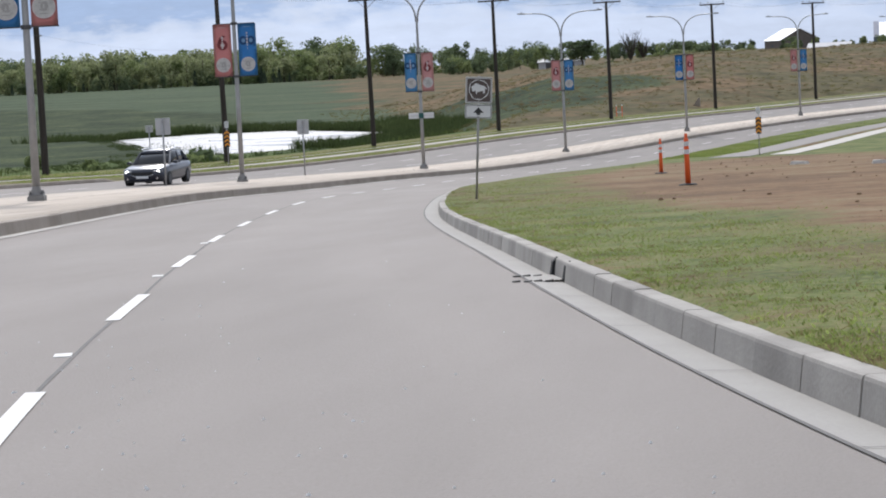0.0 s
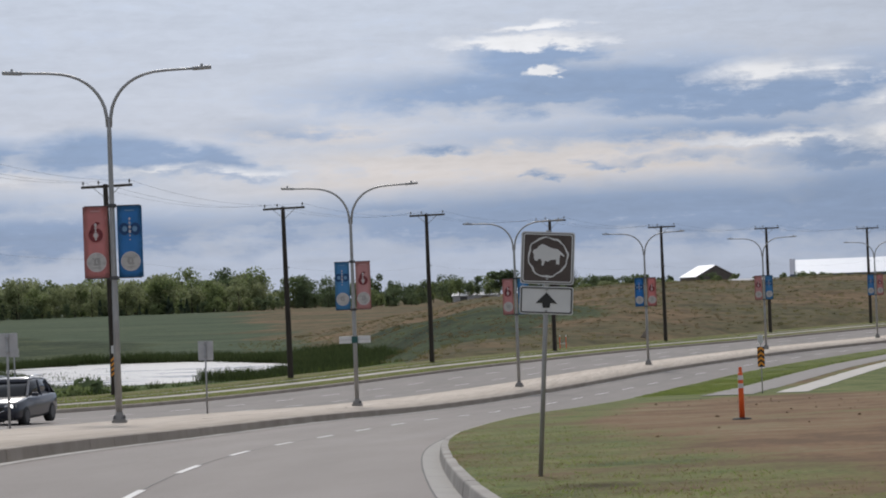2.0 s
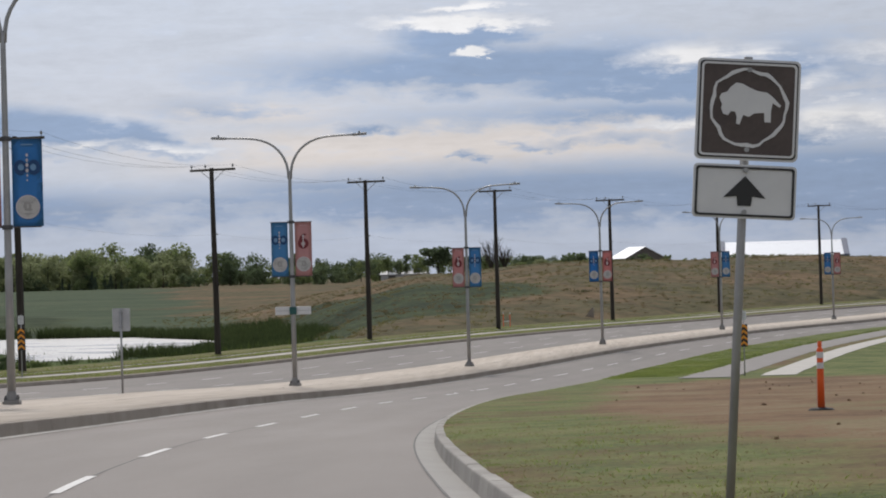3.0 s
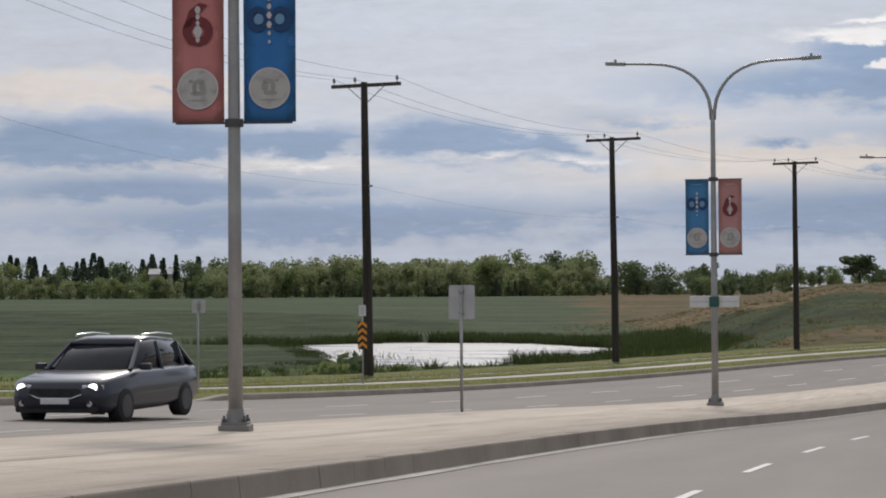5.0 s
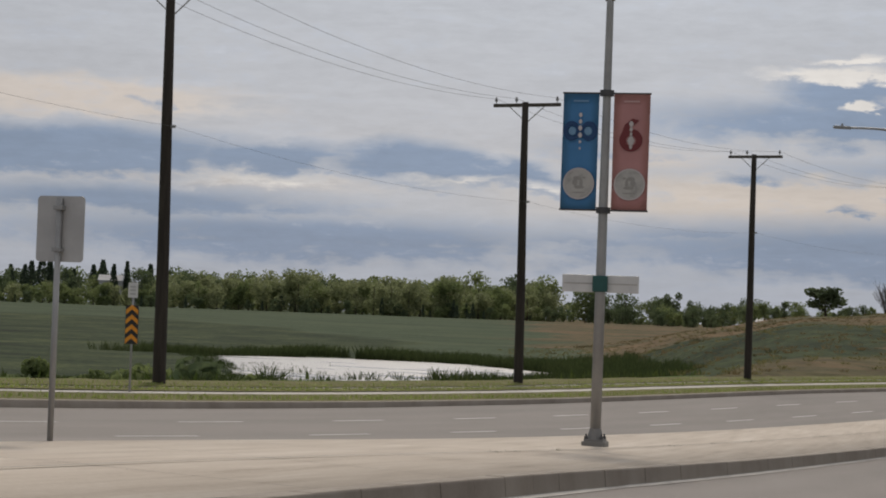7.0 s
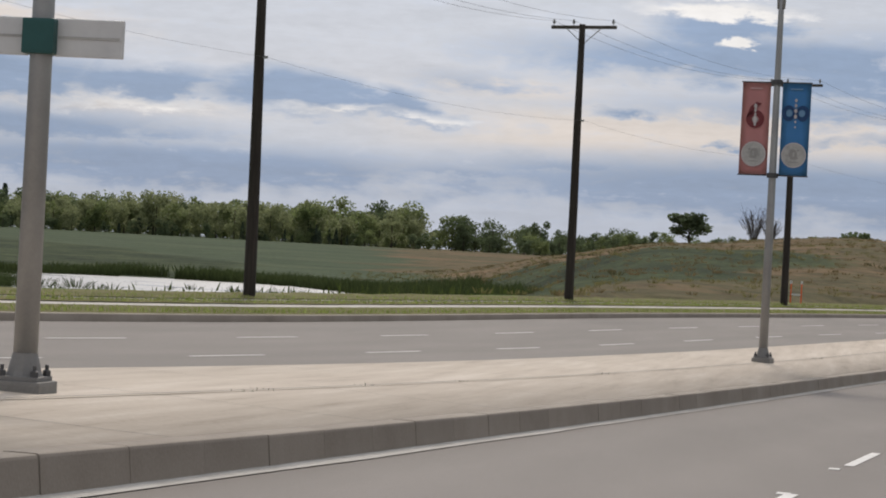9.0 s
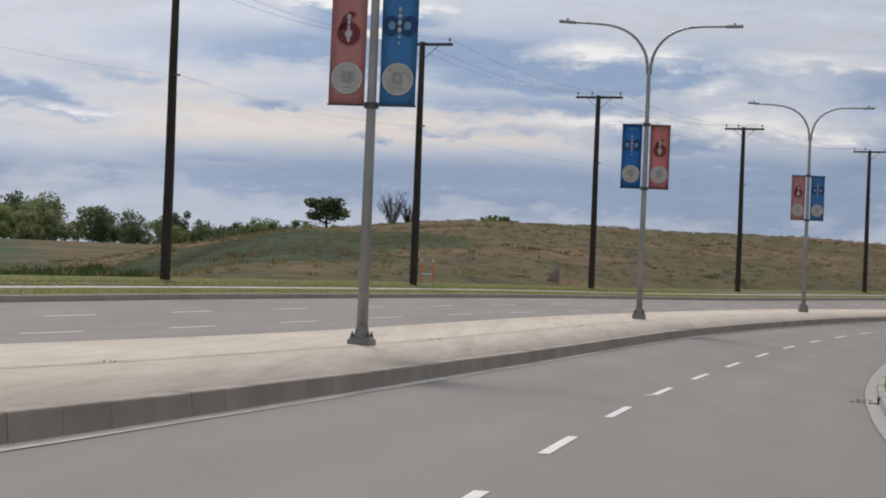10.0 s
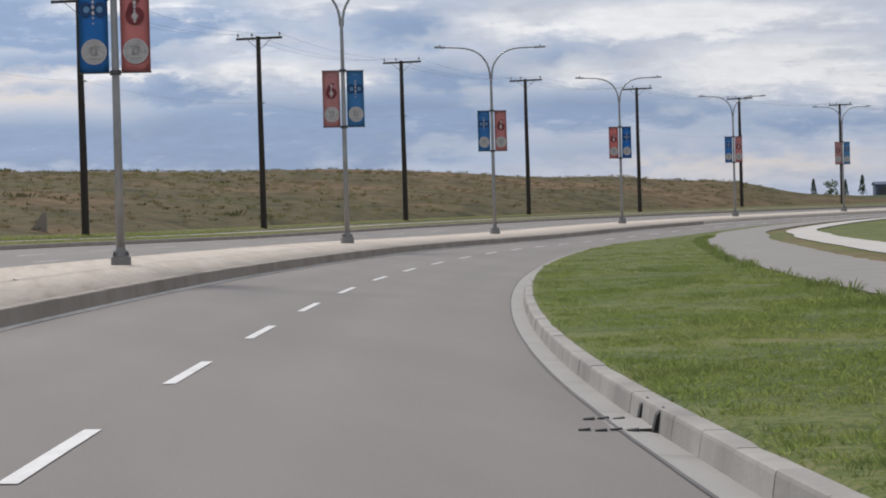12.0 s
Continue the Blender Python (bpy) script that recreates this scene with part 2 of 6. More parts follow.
M = {}
M["asphalt"] = material("asphalt", [(0.159, 0.142, 0.128), (0.189, 0.169, 0.153), (0.218, 0.196, 0.179)], 0.86, scale=0.35, fine=0.35, spread=(0.3, 0.7), bump=0.35, bump_scale=60, stretch=(1.6, 0.25, 1), turn=15)
M["path_asphalt"] = material("path_asphalt", [(0.205, 0.188, 0.172), (0.27, 0.25, 0.23)], 0.9, scale=0.8, fine=0.4, bump=0.3, bump_scale=50)
M["concrete"] = material("concrete", [(0.36, 0.300, 0.240), (0.455, 0.388, 0.315), (0.50, 0.432, 0.355), (0.565, 0.50, 0.425)], 0.88, scale=1.5, fine=0.28, spread=(0.34, 0.64), bump=0.25, bump_scale=18, stretch=(2.4, 0.16, 1), turn=14, detail=9.0)
M["curb"] = material("curb", [(0.225, 0.21, 0.190), (0.305, 0.286, 0.258), (0.40, 0.378, 0.342)], 0.9, scale=1.1, fine=0.22, bump=0.18, bump_scale=45, per_object=0.09)
M["median_curb"] = material("median_curb", [(0.205, 0.172, 0.138), (0.275, 0.236, 0.194), (0.325, 0.284, 0.238)], 0.9, scale=0.9, fine=0.25, bump=0.2, bump_scale=45, per_object=0.06)
M["gutter"] = material("gutter", [(0.30, 0.285, 0.26), (0.37, 0.355, 0.33)], 0.9, scale=1.2, fine=0.4, bump=0.3, bump_scale=35)
M["gutter_pale"] = material("gutter_pale", [(0.36, 0.34, 0.31), (0.60, 0.58, 0.54)], 0.9, scale=1.5, fine=0.4)
M["sidewalk"] = material("sidewalk", [(0.42, 0.40, 0.36), (0.55, 0.52, 0.47)], 0.9, scale=0.9, fine=0.3, bump=0.2)
M["paint"] = material("paint", [(0.46, 0.45, 0.43), (0.62, 0.61, 0.59), (0.70, 0.69, 0.67)], 0.7, scale=3, fine=0.5, bump_scale=30)
M["lawn"] = material("lawn", [(0.075, 0.105, 0.030), (0.115, 0.150, 0.045), (0.165, 0.195, 0.060), (0.20, 0.195, 0.085)], 0.95, scale=0.35, fine=0.4, spread=(0.32, 0.72), bump=1.0, bump_scale=25)
M["soil"] = material("soil", [(0.088, 0.086, 0.034), (0.125, 0.088, 0.046), (0.150, 0.086, 0.046), (0.115, 0.072, 0.038), (0.150, 0.130, 0.062)], 0.95, scale=0.16, fine=0.3, spread=(0.28, 0.72), bump=1.0, bump_scale=12)
M["verge"] = material("verge", [(0.085, 0.085, 0.03), (0.14, 0.135, 0.05), (0.21, 0.19, 0.09)], 0.95, scale=0.6, fine=0.45, bump=1.0, bump_scale=20)
M["steel"] = material("steel", [(0.30, 0.30, 0.30), (0.42, 0.42, 0.415)], 0.55, 0.6, scale=2, fine=0.2)
M["footing"] = material("footing", [(0.20, 0.19, 0.178), (0.28, 0.27, 0.25)], 0.9, scale=2.5, fine=0.35, bump=0.2)
M["skirt"] = material("skirt", [(0.19, 0.185, 0.18), (0.27, 0.265, 0.255)], 0.7, 0.3, scale=3, fine=0.3)
M["dark_steel"] = material("dark_steel", [(0.07, 0.07, 0.075), (0.12, 0.12, 0.12)], 0.6, 0.5, scale=3)
M["timber"] = material("timber", [(0.018, 0.014, 0.011), (0.035, 0.028, 0.022), (0.06, 0.05, 0.04)], 0.9, scale=2.0, fine=0.3, stretch=(6, 6, 0.4), bump=0.5)
M["arm_timber"] = material("arm_timber", [(0.06, 0.05, 0.04), (0.11, 0.095, 0.08)], 0.9, scale=5, fine=0.3)
M["wire"] = material("wire", [(0.10, 0.10, 0.11), (0.14, 0.14, 0.15)], 0.5, 0.5)
M["insulator"] = material("insulator", [(0.20, 0.20, 0.20), (0.30, 0.30, 0.30)], 0.3)
M["red_cloth"] = material("red_cloth", [(0.44, 0.225, 0.225), (0.51, 0.27, 0.265)], 0.8, scale=2, fine=0.2)
M["red_dark"] = material("red_dark", [(0.16, 0.03, 0.035), (0.20, 0.045, 0.05)], 0.8)
M["blue_cloth"] = material("blue_cloth", [(0.055, 0.20, 0.40), (0.075, 0.24, 0.47)], 0.8, scale=2, fine=0.2)
M["blue_dark"] = material("blue_dark", [(0.016, 0.055, 0.15), (0.022, 0.07, 0.18)], 0.8)
M["blue_pale"] = material("blue_pale", [(0.14, 0.28, 0.46), (0.18, 0.33, 0.50)], 0.8)
M["red_pale"] = material("red_pale", [(0.52, 0.33, 0.33), (0.58, 0.38, 0.37)], 0.8)
M["coin"] = material("coin", [(0.30, 0.29, 0.28), (0.45, 0.44, 0.42), (0.52, 0.51, 0.48)], 0.7, scale=7, fine=0.2)
M["coin_dark"] = material("coin_dark", [(0.29, 0.28, 0.265), (0.36, 0.35, 0.335)], 0.7, scale=9, fine=0.2)
M["print_pale"] = material("print_pale", [(0.50, 0.46, 0.46), (0.60, 0.56, 0.56)], 0.8)
M["sign_back"] = material("sign_back", [(0.42, 0.42, 0.42), (0.52, 0.52, 0.515)], 0.5, 0.3, scale=3)
M["sign_white"] = material("sign_white", [(0.60, 0.60, 0.60), (0.70, 0.70, 0.69)], 0.5, scale=4)
M["sign_brown"] = material("sign_brown", [(0.060, 0.045, 0.04), (0.10, 0.075, 0.065)], 0.5, scale=5, fine=0.2)
M["sign_black"] = material("sign_black", [(0.015, 0.015, 0.015), (0.025, 0.025, 0.025)], 0.5)
M["sign_amber"] = material("sign_amber", [(0.72, 0.27, 0.02), (0.80, 0.33, 0.03)], 0.5, scale=4)
M["orange"] = material("orange", [(0.75, 0.10, 0.015), (0.85, 0.14, 0.03)], 0.6, scale=4)
M["rubber"] = material("rubber", [(0.012, 0.012, 0.012), (0.03, 0.03, 0.03)], 0.85, scale=8)

def ground_material():
    """Meadow, dry mound, marsh and near grass, mixed by the cover that each stretch of land carries."""
    m = bpy.data.materials.new("prairie")
    m.use_nodes = True
    n, l = m.node_tree.nodes, m.node_tree.links
    b = n["Principled BSDF"]
    b.inputs["Roughness"].default_value, b.inputs["Specular IOR Level"].default_value = 1.0, 0.08
    ge = n.new("ShaderNodeNewGeometry")

    def tex(scale, detail, stretch=(1, 1, 1), rough=0.6):
        mp = n.new("ShaderNodeMapping")
        mp.inputs["Scale"].default_value = stretch
        l.new(ge.outputs["Position"], mp.inputs["Vector"])
        t = n.new("ShaderNodeTexNoise")
        t.inputs["Scale"].default_value, t.inputs["Detail"].default_value, t.inputs["Roughness"].default_value = scale, detail, rough
        l.new(mp.outputs[0], t.inputs["Vector"])
        return t.outputs["Fac"]

    def mth(op, p, q):
        k = n.new("ShaderNodeMath")
        k.operation = op
        for i, w in enumerate((p, q)):
            if isinstance(w, (int, float)):
                k.inputs[i].default_value = w
            else:
                l.new(w, k.inputs[i])
        return k.outputs[0]

    def ramp(fac, stops):
        r = n.new("ShaderNodeValToRGB")
        el = r.color_ramp.elements
        while len(el) < len(stops):
            el.new(0.5)
        for e, (pos, c) in zip(el, stops):
            e.position, e.color = pos, (*c, 1)
        l.new(fac, r.inputs[0])
        return r.outputs[0]

    def mixed(p, q, f):
        return mth("ADD", mth("MULTIPLY", p, 1 - f), mth("MULTIPLY", q, f))

    large, mid, small = tex(0.035, 5.0), tex(0.16, 6.0), tex(1.3, 5.0, rough=0.7)
    broad = tex(0.03, 5.0, (0.45, 2.2, 1))
    col = ramp(mixed(mixed(broad, mid, 0.35), small, 0.3), ((0.40, (0.040, 0.058, 0.032)), (0.47, (0.053, 0.076, 0.040)), (0.53, (0.066, 0.090, 0.048)), (0.60, (0.082, 0.097, 0.054))))
    olive = ramp(tex(0.45, 6.0, (1, 0.6, 1), 0.68), ((0.36, (0.050, 0.047, 0.024)), (0.48, (0.086, 0.078, 0.038)), (0.64, (0.126, 0.106, 0.056))))
    brown = ramp(tex(0.40, 6.0, (1, 0.6, 1), 0.68), ((0.36, (0.082, 0.060, 0.033)), (0.48, (0.142, 0.096, 0.051)), (0.64, (0.200, 0.140, 0.080))))
    patch = n.new("ShaderNodeMix")
    patch.data_type = "RGBA"
    l.new(ramp(mixed(tex(0.048, 4.0, (1, 0.6, 1)), tex(0.5, 5.0), 0.30), ((0.455, (0, 0, 0)), (0.57, (1, 1, 1)))), patch.inputs["Factor"])
    l.new(olive, patch.inputs[6])
    l.new(brown, patch.inputs[7])
    dry = patch.outputs[2]
    marsh = ramp(mixed(mixed(large, mid, 0.5), small, 0.35), ((0.41, (0.014, 0.024, 0.011)), (0.48, (0.030, 0.045, 0.020)), (0.53, (0.046, 0.063, 0.027)), (0.59, (0.072, 0.090, 0.038))))
    meadow = ramp(mixed(mixed(large, mid, 0.6), small, 0.35), ((0.41, (0.042, 0.062, 0.020)), (0.48, (0.072, 0.106, 0.030)), (0.54, (0.096, 0.128, 0.040)), (0.60, (0.130, 0.140, 0.060))))
    at_ = n.new("ShaderNodeAttribute")
    at_.attribute_name = "cover"
    sp = n.new("ShaderNodeSeparateColor")
    l.new(at_.outputs["Color"], sp.inputs[0])
    ragged = mth("SUBTRACT", mixed(mid, small, 0.4), 0.5)
    for k, other in enumerate((dry, marsh, meadow)):
        w = n.new("ShaderNodeMath")
        w.operation, w.use_clamp = "MULTIPLY_ADD", True
        l.new(mth("ADD", sp.outputs[k], mth("MULTIPLY", ragged, 1.3)), w.inputs[0])
        w.inputs[1].default_value, w.inputs[2].default_value = 5.0, -2.0
        mx = n.new("ShaderNodeMix")
        mx.data_type = "RGBA"
        l.new(w.outputs[0], mx.inputs["Factor"])
        l.new(col, mx.inputs[6])
        l.new(other, mx.inputs[7])
        col = mx.outputs[2]
    grain = n.new("ShaderNodeVectorMath")
    grain.operation = "SCALE"
    l.new(col, grain.inputs[0])
    l.new(mth("ADD", mth("MULTIPLY", mixed(small, tex(5.0, 3.0), 0.4), 1.6), 0.22), grain.inputs["Scale"])
    l.new(grain.outputs[0], b.inputs["Base Color"])
    bp = n.new("ShaderNodeBump")
    bp.inputs["Strength"].default_value, bp.inputs["Distance"].default_value = 0.7, 0.12
    l.new(small, bp.inputs["Height"])
    l.new(bp.outputs[0], b.inputs["Normal"])
    return m


def turf_material():
    """Grass over brown soil; the cover says how much grass is left."""
    m = material("turf", [(0.058, 0.078, 0.024), (0.098, 0.124, 0.036), (0.136, 0.156, 0.048), (0.178, 0.172, 0.070)], 0.95, scale=0.6, fine=0.5, spread=(0.40, 0.60), bump=0.6, bump_scale=14)
    n, l = m.node_tree.nodes, m.node_tree.links
    b = n["Principled BSDF"]
    grass = b.inputs["Base Color"].links[0].from_socket
    ge = n.new("ShaderNodeNewGeometry")
    facs = []
    for scale in (0.22, 1.6, 9.0):
        t = n.new("ShaderNodeTexNoise")
        t.inputs["Scale"].default_value, t.inputs["Detail"].default_value = scale, 5.0
        l.new(ge.outputs["Position"], t.inputs["Vector"])
        facs.append(t.outputs["Fac"])

    def mth(op, p, q, clamp=False):
        k = n.new("ShaderNodeMath")
        k.operation, k.use_clamp = op, clamp
        for i, w in enumerate((p, q)):
            if isinstance(w, (int, float)):
                k.inputs[i].default_value = w
            else:
                l.new(w, k.inputs[i])
        return k.outputs[0]

    rough = mth("ADD", mth("MULTIPLY", facs[0], 0.45), mth("ADD", mth("MULTIPLY", facs[1], 0.3), mth("MULTIPLY", facs[2], 0.25)))
    soil = n.new("ShaderNodeValToRGB")
    stops = ((0.43, (0.120, 0.076, 0.042)), (0.475, (0.175, 0.106, 0.056)), (0.505, (0.205, 0.126, 0.069)), (0.535, (0.168, 0.125, 0.065)), (0.57, (0.23, 0.168, 0.10)))
    el = soil.color_ramp.elements
    while len(el) < len(stops):
        el.new(0.5)
    for e, (pos, c) in zip(el, stops):
        e.position, e.color = pos, (*c, 1)
    l.new(rough, soil.inputs[0])
    at_ = n.new("ShaderNodeAttribute")
    at_.attribute_name = "cover"
    w = mth("ADD", mth("MULTIPLY", mth("ADD", at_.outputs["Fac"], mth("MULTIPLY", mth("SUBTRACT", rough, 0.5), 2.2)), 2.2), -0.6, True)
    mx = n.new("ShaderNodeMix")
    mx.data_type = "RGBA"
    l.new(w, mx.inputs["Factor"])
    l.new(soil.outputs[0], mx.inputs[6])
    l.new(grass, mx.inputs[7])
    l.new(mx.outputs[2], b.inputs["Base Color"])
    return m


def toned_asphalt():
    """Asphalt with painted-in brightness on its first stretch, polished wheel tracks and faint patches."""
    m = M["asphalt"]
    n, l = m.node_tree.nodes, m.node_tree.links
    b = n["Principled BSDF"]
    was = b.inputs["Base Color"].links[0].from_socket
    at_ = n.new("ShaderNodeAttribute")
    at_.attribute_name = "cover"
    ge = n.new("ShaderNodeNewGeometry")
    t = n.new("ShaderNodeTexNoise")
    t.inputs["Scale"].default_value, t.inputs["Detail"].default_value, t.inputs["Roughness"].default_value = 140.0, 3.0, 0.7
    l.new(ge.outputs["Position"], t.inputs["Vector"])
    ma = n.new("ShaderNodeMath")
    ma.operation = "MULTIPLY_ADD"
    l.new(t.outputs["Fac"], ma.inputs[0])
    ma.inputs[1].default_value = 0.5
    l.new(at_.outputs["Fac"], ma.inputs[2])
    v = n.new("ShaderNodeVectorMath")
    v.operation = "SCALE"
    l.new(was, v.inputs[0])
    l.new(ma.outputs[0], v.inputs["Scale"])
    l.new(v.outputs[0], b.inputs["Base Color"])


toned_asphalt()
TURF = turf_material()
PRAIRIE = ground_material()


# ---- plan: a reference line along the median's lamps; s along it, u to its right ----
HEAD = (-0.00297, 0.00643, 0.02241, -0.30606, 0.34536)
S_FIRST, S_LAST, S_STEP = -75.0, 365.0, 0.5


def heading(s):
    q = max(S_FIRST, min(S_LAST, s)) / 100
    h = 0.0
    for c in HEAD:
        h = h * q + c
    return h


LINE = [(37.1289, -57.04311)]
for i in range(int((S_LAST - S_FIRST) / S_STEP)):
    h = heading(S_FIRST + (i + 0.5) * S_STEP)
    LINE.append((LINE[-1][0] - math.sin(h) * S_STEP, LINE[-1][1] + math.cos(h) * S_STEP))
LX, LY = np.array([q[0] for q in LINE]), np.array([q[1] for q in LINE])

ZS = (-400, -120, -75, -56.8, -33, -15.7, 5.5, 24.5, 46.3, 63.4, 80.6, 95.6, 129.4, 162, 194.5, 228.3, 261.3, 290.9, 420, 1200)
ZZ = (8.0, 5.69, 3.80, 2.917, 2.018, 1.313, 0.521, -0.30, -1.152, -1.82, -2.31, -2.57, -2.75, -2.88, -3.06, -3.0, -2.95, -2.93, -2.95, -3.2)
ZM = np.gradient(np.array(ZZ), np.array(ZS))


def lane(s):
    """Height of the driven lane along the road."""
    s = max(-399.0, min(1199.0, s))
    i = max(k for k in range(len(ZS) - 1) if ZS[k] <= s)
    h = ZS[i + 1] - ZS[i]
    t = (s - ZS[i]) / h
    return ((2 * t - 3) * t * t + 1) * ZZ[i] + ((t - 2) * t + 1) * t * h * ZM[i] + (3 - 2 * t) * t * t * ZZ[i + 1] + (t - 1) * t * t * h * ZM[i + 1]


def at(s, u, dz=0.0):
    """World place of (s, u), dz above the driven lane's height there."""
    k = max(S_FIRST, min(S_LAST, s))
    f = (k - S_FIRST) / S_STEP
    i = min(int(f), len(LINE) - 2)
    f -= i
    x, y, h = LX[i] + f * (LX[i + 1] - LX[i]), LY[i] + f * (LY[i + 1] - LY[i]), heading(k)
    x, y = x - math.sin(h) * (s - k), y + math.cos(h) * (s - k)
    return Vector((x + u * math.cos(h), y + u * math.sin(h), lane(s) + dz))


def plan(x, y):
    i = int(np.argmin((LX - x) ** 2 + (LY - y) ** 2))
    s = S_FIRST + i * S_STEP
    h = heading(s)
    dx, dy = x - LX[i], y - LY[i]
    return s - math.sin(h) * dx + math.cos(h) * dy, math.cos(h) * dx + math.sin(h) * dy


def ease(a, b, x):
    t = max(0.0, min(1.0, (x - a) / (b - a)))
    return t * t * (3 - 2 * t)


MED_TOP = 0.335
U_MED, U_MED_FAR = 2.62, -1.75
U_D1, U_D2, U_FAR = -5.2, -8.7, -12.2
CURB = 0.15


def table(x, pts):
    """Smoothly joined values."""
    if x <= pts[0][0]:
        return pts[0][1]
    for (a, va), (b, vb) in zip(pts, pts[1:]):
        if x <= b:
            return va + (vb - va) * (x - a) / (b - a)
    return pts[-1][1]


RIGHT = ((-80, 8.9), (-58, 9.02), (-48, 9.22), (-41, 9.46), (-34, 9.64), (-28, 9.68), (-21, 9.60), (-12, 9.44), (-3, 9.38), (2, 9.30), (10, 9.20), (21, 9.12), (50, 9.08), (80, 9.02), (90, 8.86), (97, 8.765), (106, 8.70), (118, 8.655), (130, 8.62), (300, 8.57))


def u_right(s):
    """The right curb's face."""
    return (table(s - 3, RIGHT) + table(s, RIGHT) + table(s + 3, RIGHT)) / 3 + 0.045


def gutter_width(s):
    return 0.29 - 0.075 * ease(80, 94, s)


def cross(u):
    """Height of the paving's surface over the driven lane."""
    if u > U_MED:
        return 0.022 * (7.4 - u)
    pts = ((U_MED, 0.105), (U_MED_FAR, 0.33), (U_D1, 0.345), (U_D2, 0.40), (U_FAR, 0.51), (-60, 0.6))
    for (a, za), (b, zb) in zip(pts, pts[1:]):
        if u >= b:
            return za + (zb - za) * (a - u) / (a - b)
    return 0.6


# ---- mesh helpers ----
def link(name, bm, mat, smooth=False):
    me = bpy.data.meshes.new(name)
    bm.normal_update()
    bm.to_mesh(me)
    bm.free()
    for m in (mat if isinstance(mat, (list, tuple)) else [mat]):
        me.materials.append(m)
    if smooth:
        me.shade_smooth()
    return new(name, me)


def part(name, bm, mat, parent, label="", smooth=False):
    ob = link(name, bm, mat, smooth)
    ob.parent = parent
    if label:
        ob["label"] = label
    return ob


def base(name, m, label, category, group="", kind=""):
    ob = new(name)
    ob.matrix_world = m
    return tagged(ob, label, category, group, kind)


def box(bm, lo, hi, bevel=0.0, m=None):
    vs = [bm.verts.new((x, y, z)) for x in (lo[0], hi[0]) for y in (lo[1], hi[1]) for z in (lo[2], hi[2])]
    fs = [bm.faces.new([vs[i] for i in f]) for f in ((0, 1, 3, 2), (4, 6, 7, 5), (0, 4, 5, 1), (2, 3, 7, 6), (0, 2, 6, 4), (1, 5, 7, 3))]
    if bevel:
        es = list({e for f in fs for e in f.edges})
        r = bmesh.ops.bevel(bm, geom=es, offset=bevel, segments=2, affect="EDGES", profile=0.7)
        vs = list({w for f in r["faces"] for w in f.verts} | {w for w in vs if w.is_valid})
    if m is not None:
        bmesh.ops.transform(bm, matrix=m, verts=[w for w in vs if w.is_valid])
    return vs


def tube(bm, pts, radii, sides=10, cap=True):
    """A round bar swept along points, with a radius at each."""
    pts = [Vector(q) for q in pts]
    if isinstance(radii, (int, float)):
        radii = [radii] * len(pts)
    rings, side = [], None
    for i, q in enumerate(pts):
        way = (pts[min(i + 1, len(pts) - 1)] - pts[max(i - 1, 0)]).normalized()
        if side is None:
            side = way.orthogonal().normalized()
        side = (side - way * side.dot(way)).normalized()
        up = way.cross(side)
        rings.append([bm.verts.new(q + radii[i] * (math.cos(a) * side + math.sin(a) * up)) for a in (2 * math.pi * k / sides for k in range(sides))])
    for a, b in zip(rings, rings[1:]):
        for k in range(sides):
            bm.faces.new((a[k], a[(k + 1) % sides], b[(k + 1) % sides], b[k]))
    if cap:
        bm.faces.new(list(reversed(rings[0])))
        bm.faces.new(rings[-1])


def prism(bm, outline, y0, y1):
    """A flat outline in x and z, thick from y0 to y1."""
    a = [bm.verts.new((x, y0, z)) for x, z in outline]
    b = [bm.verts.new((x, y1, z)) for x, z in outline]
    bm.faces.new(a)
    bm.faces.new(list(reversed(b)))
    for i in range(len(a)):
        j = (i + 1) % len(a)
        bm.faces.new((a[j], a[i], b[i], b[j]))
    bm.normal_update()


def rounded(w, h, r, n=4, cx=0.0, cz=0.0):
    out = []
    for sx, sz, a0 in ((1, 1, 0), (-1, 1, 90), (-1, -1, 180), (1, -1, 270)):
        for k in range(n + 1):
            a = radians(a0 + 90 * k / n)
            out.append((cx + sx * (w / 2 - r) + r * math.cos(a), cz + sz * (h / 2 - r) + r * math.sin(a)))
    return out


def disc(r, n=28, cx=0.0, cz=0.0, ry=None):
    ry = r if ry is None else ry
    return [(cx + r * math.cos(2 * math.pi * k / n), cz + ry * math.sin(2 * math.pi * k / n)) for k in range(n)]


def ring(bm, outer, inner, y0, y1):
    """A flat band between two outlines of as many points, thick from y0 to y1."""
    n = len(outer)
    rows = [[bm.verts.new((x, y, z)) for x, z in o] for o, y in ((outer, y0), (inner, y0), (inner, y1), (outer, y1))]
    for i in range(n):
        j = (i + 1) % n
        for k in range(4):
            a, b = rows[k], rows[(k + 1) % 4]
            bm.faces.new((a[i], a[j], b[j], b[i]))


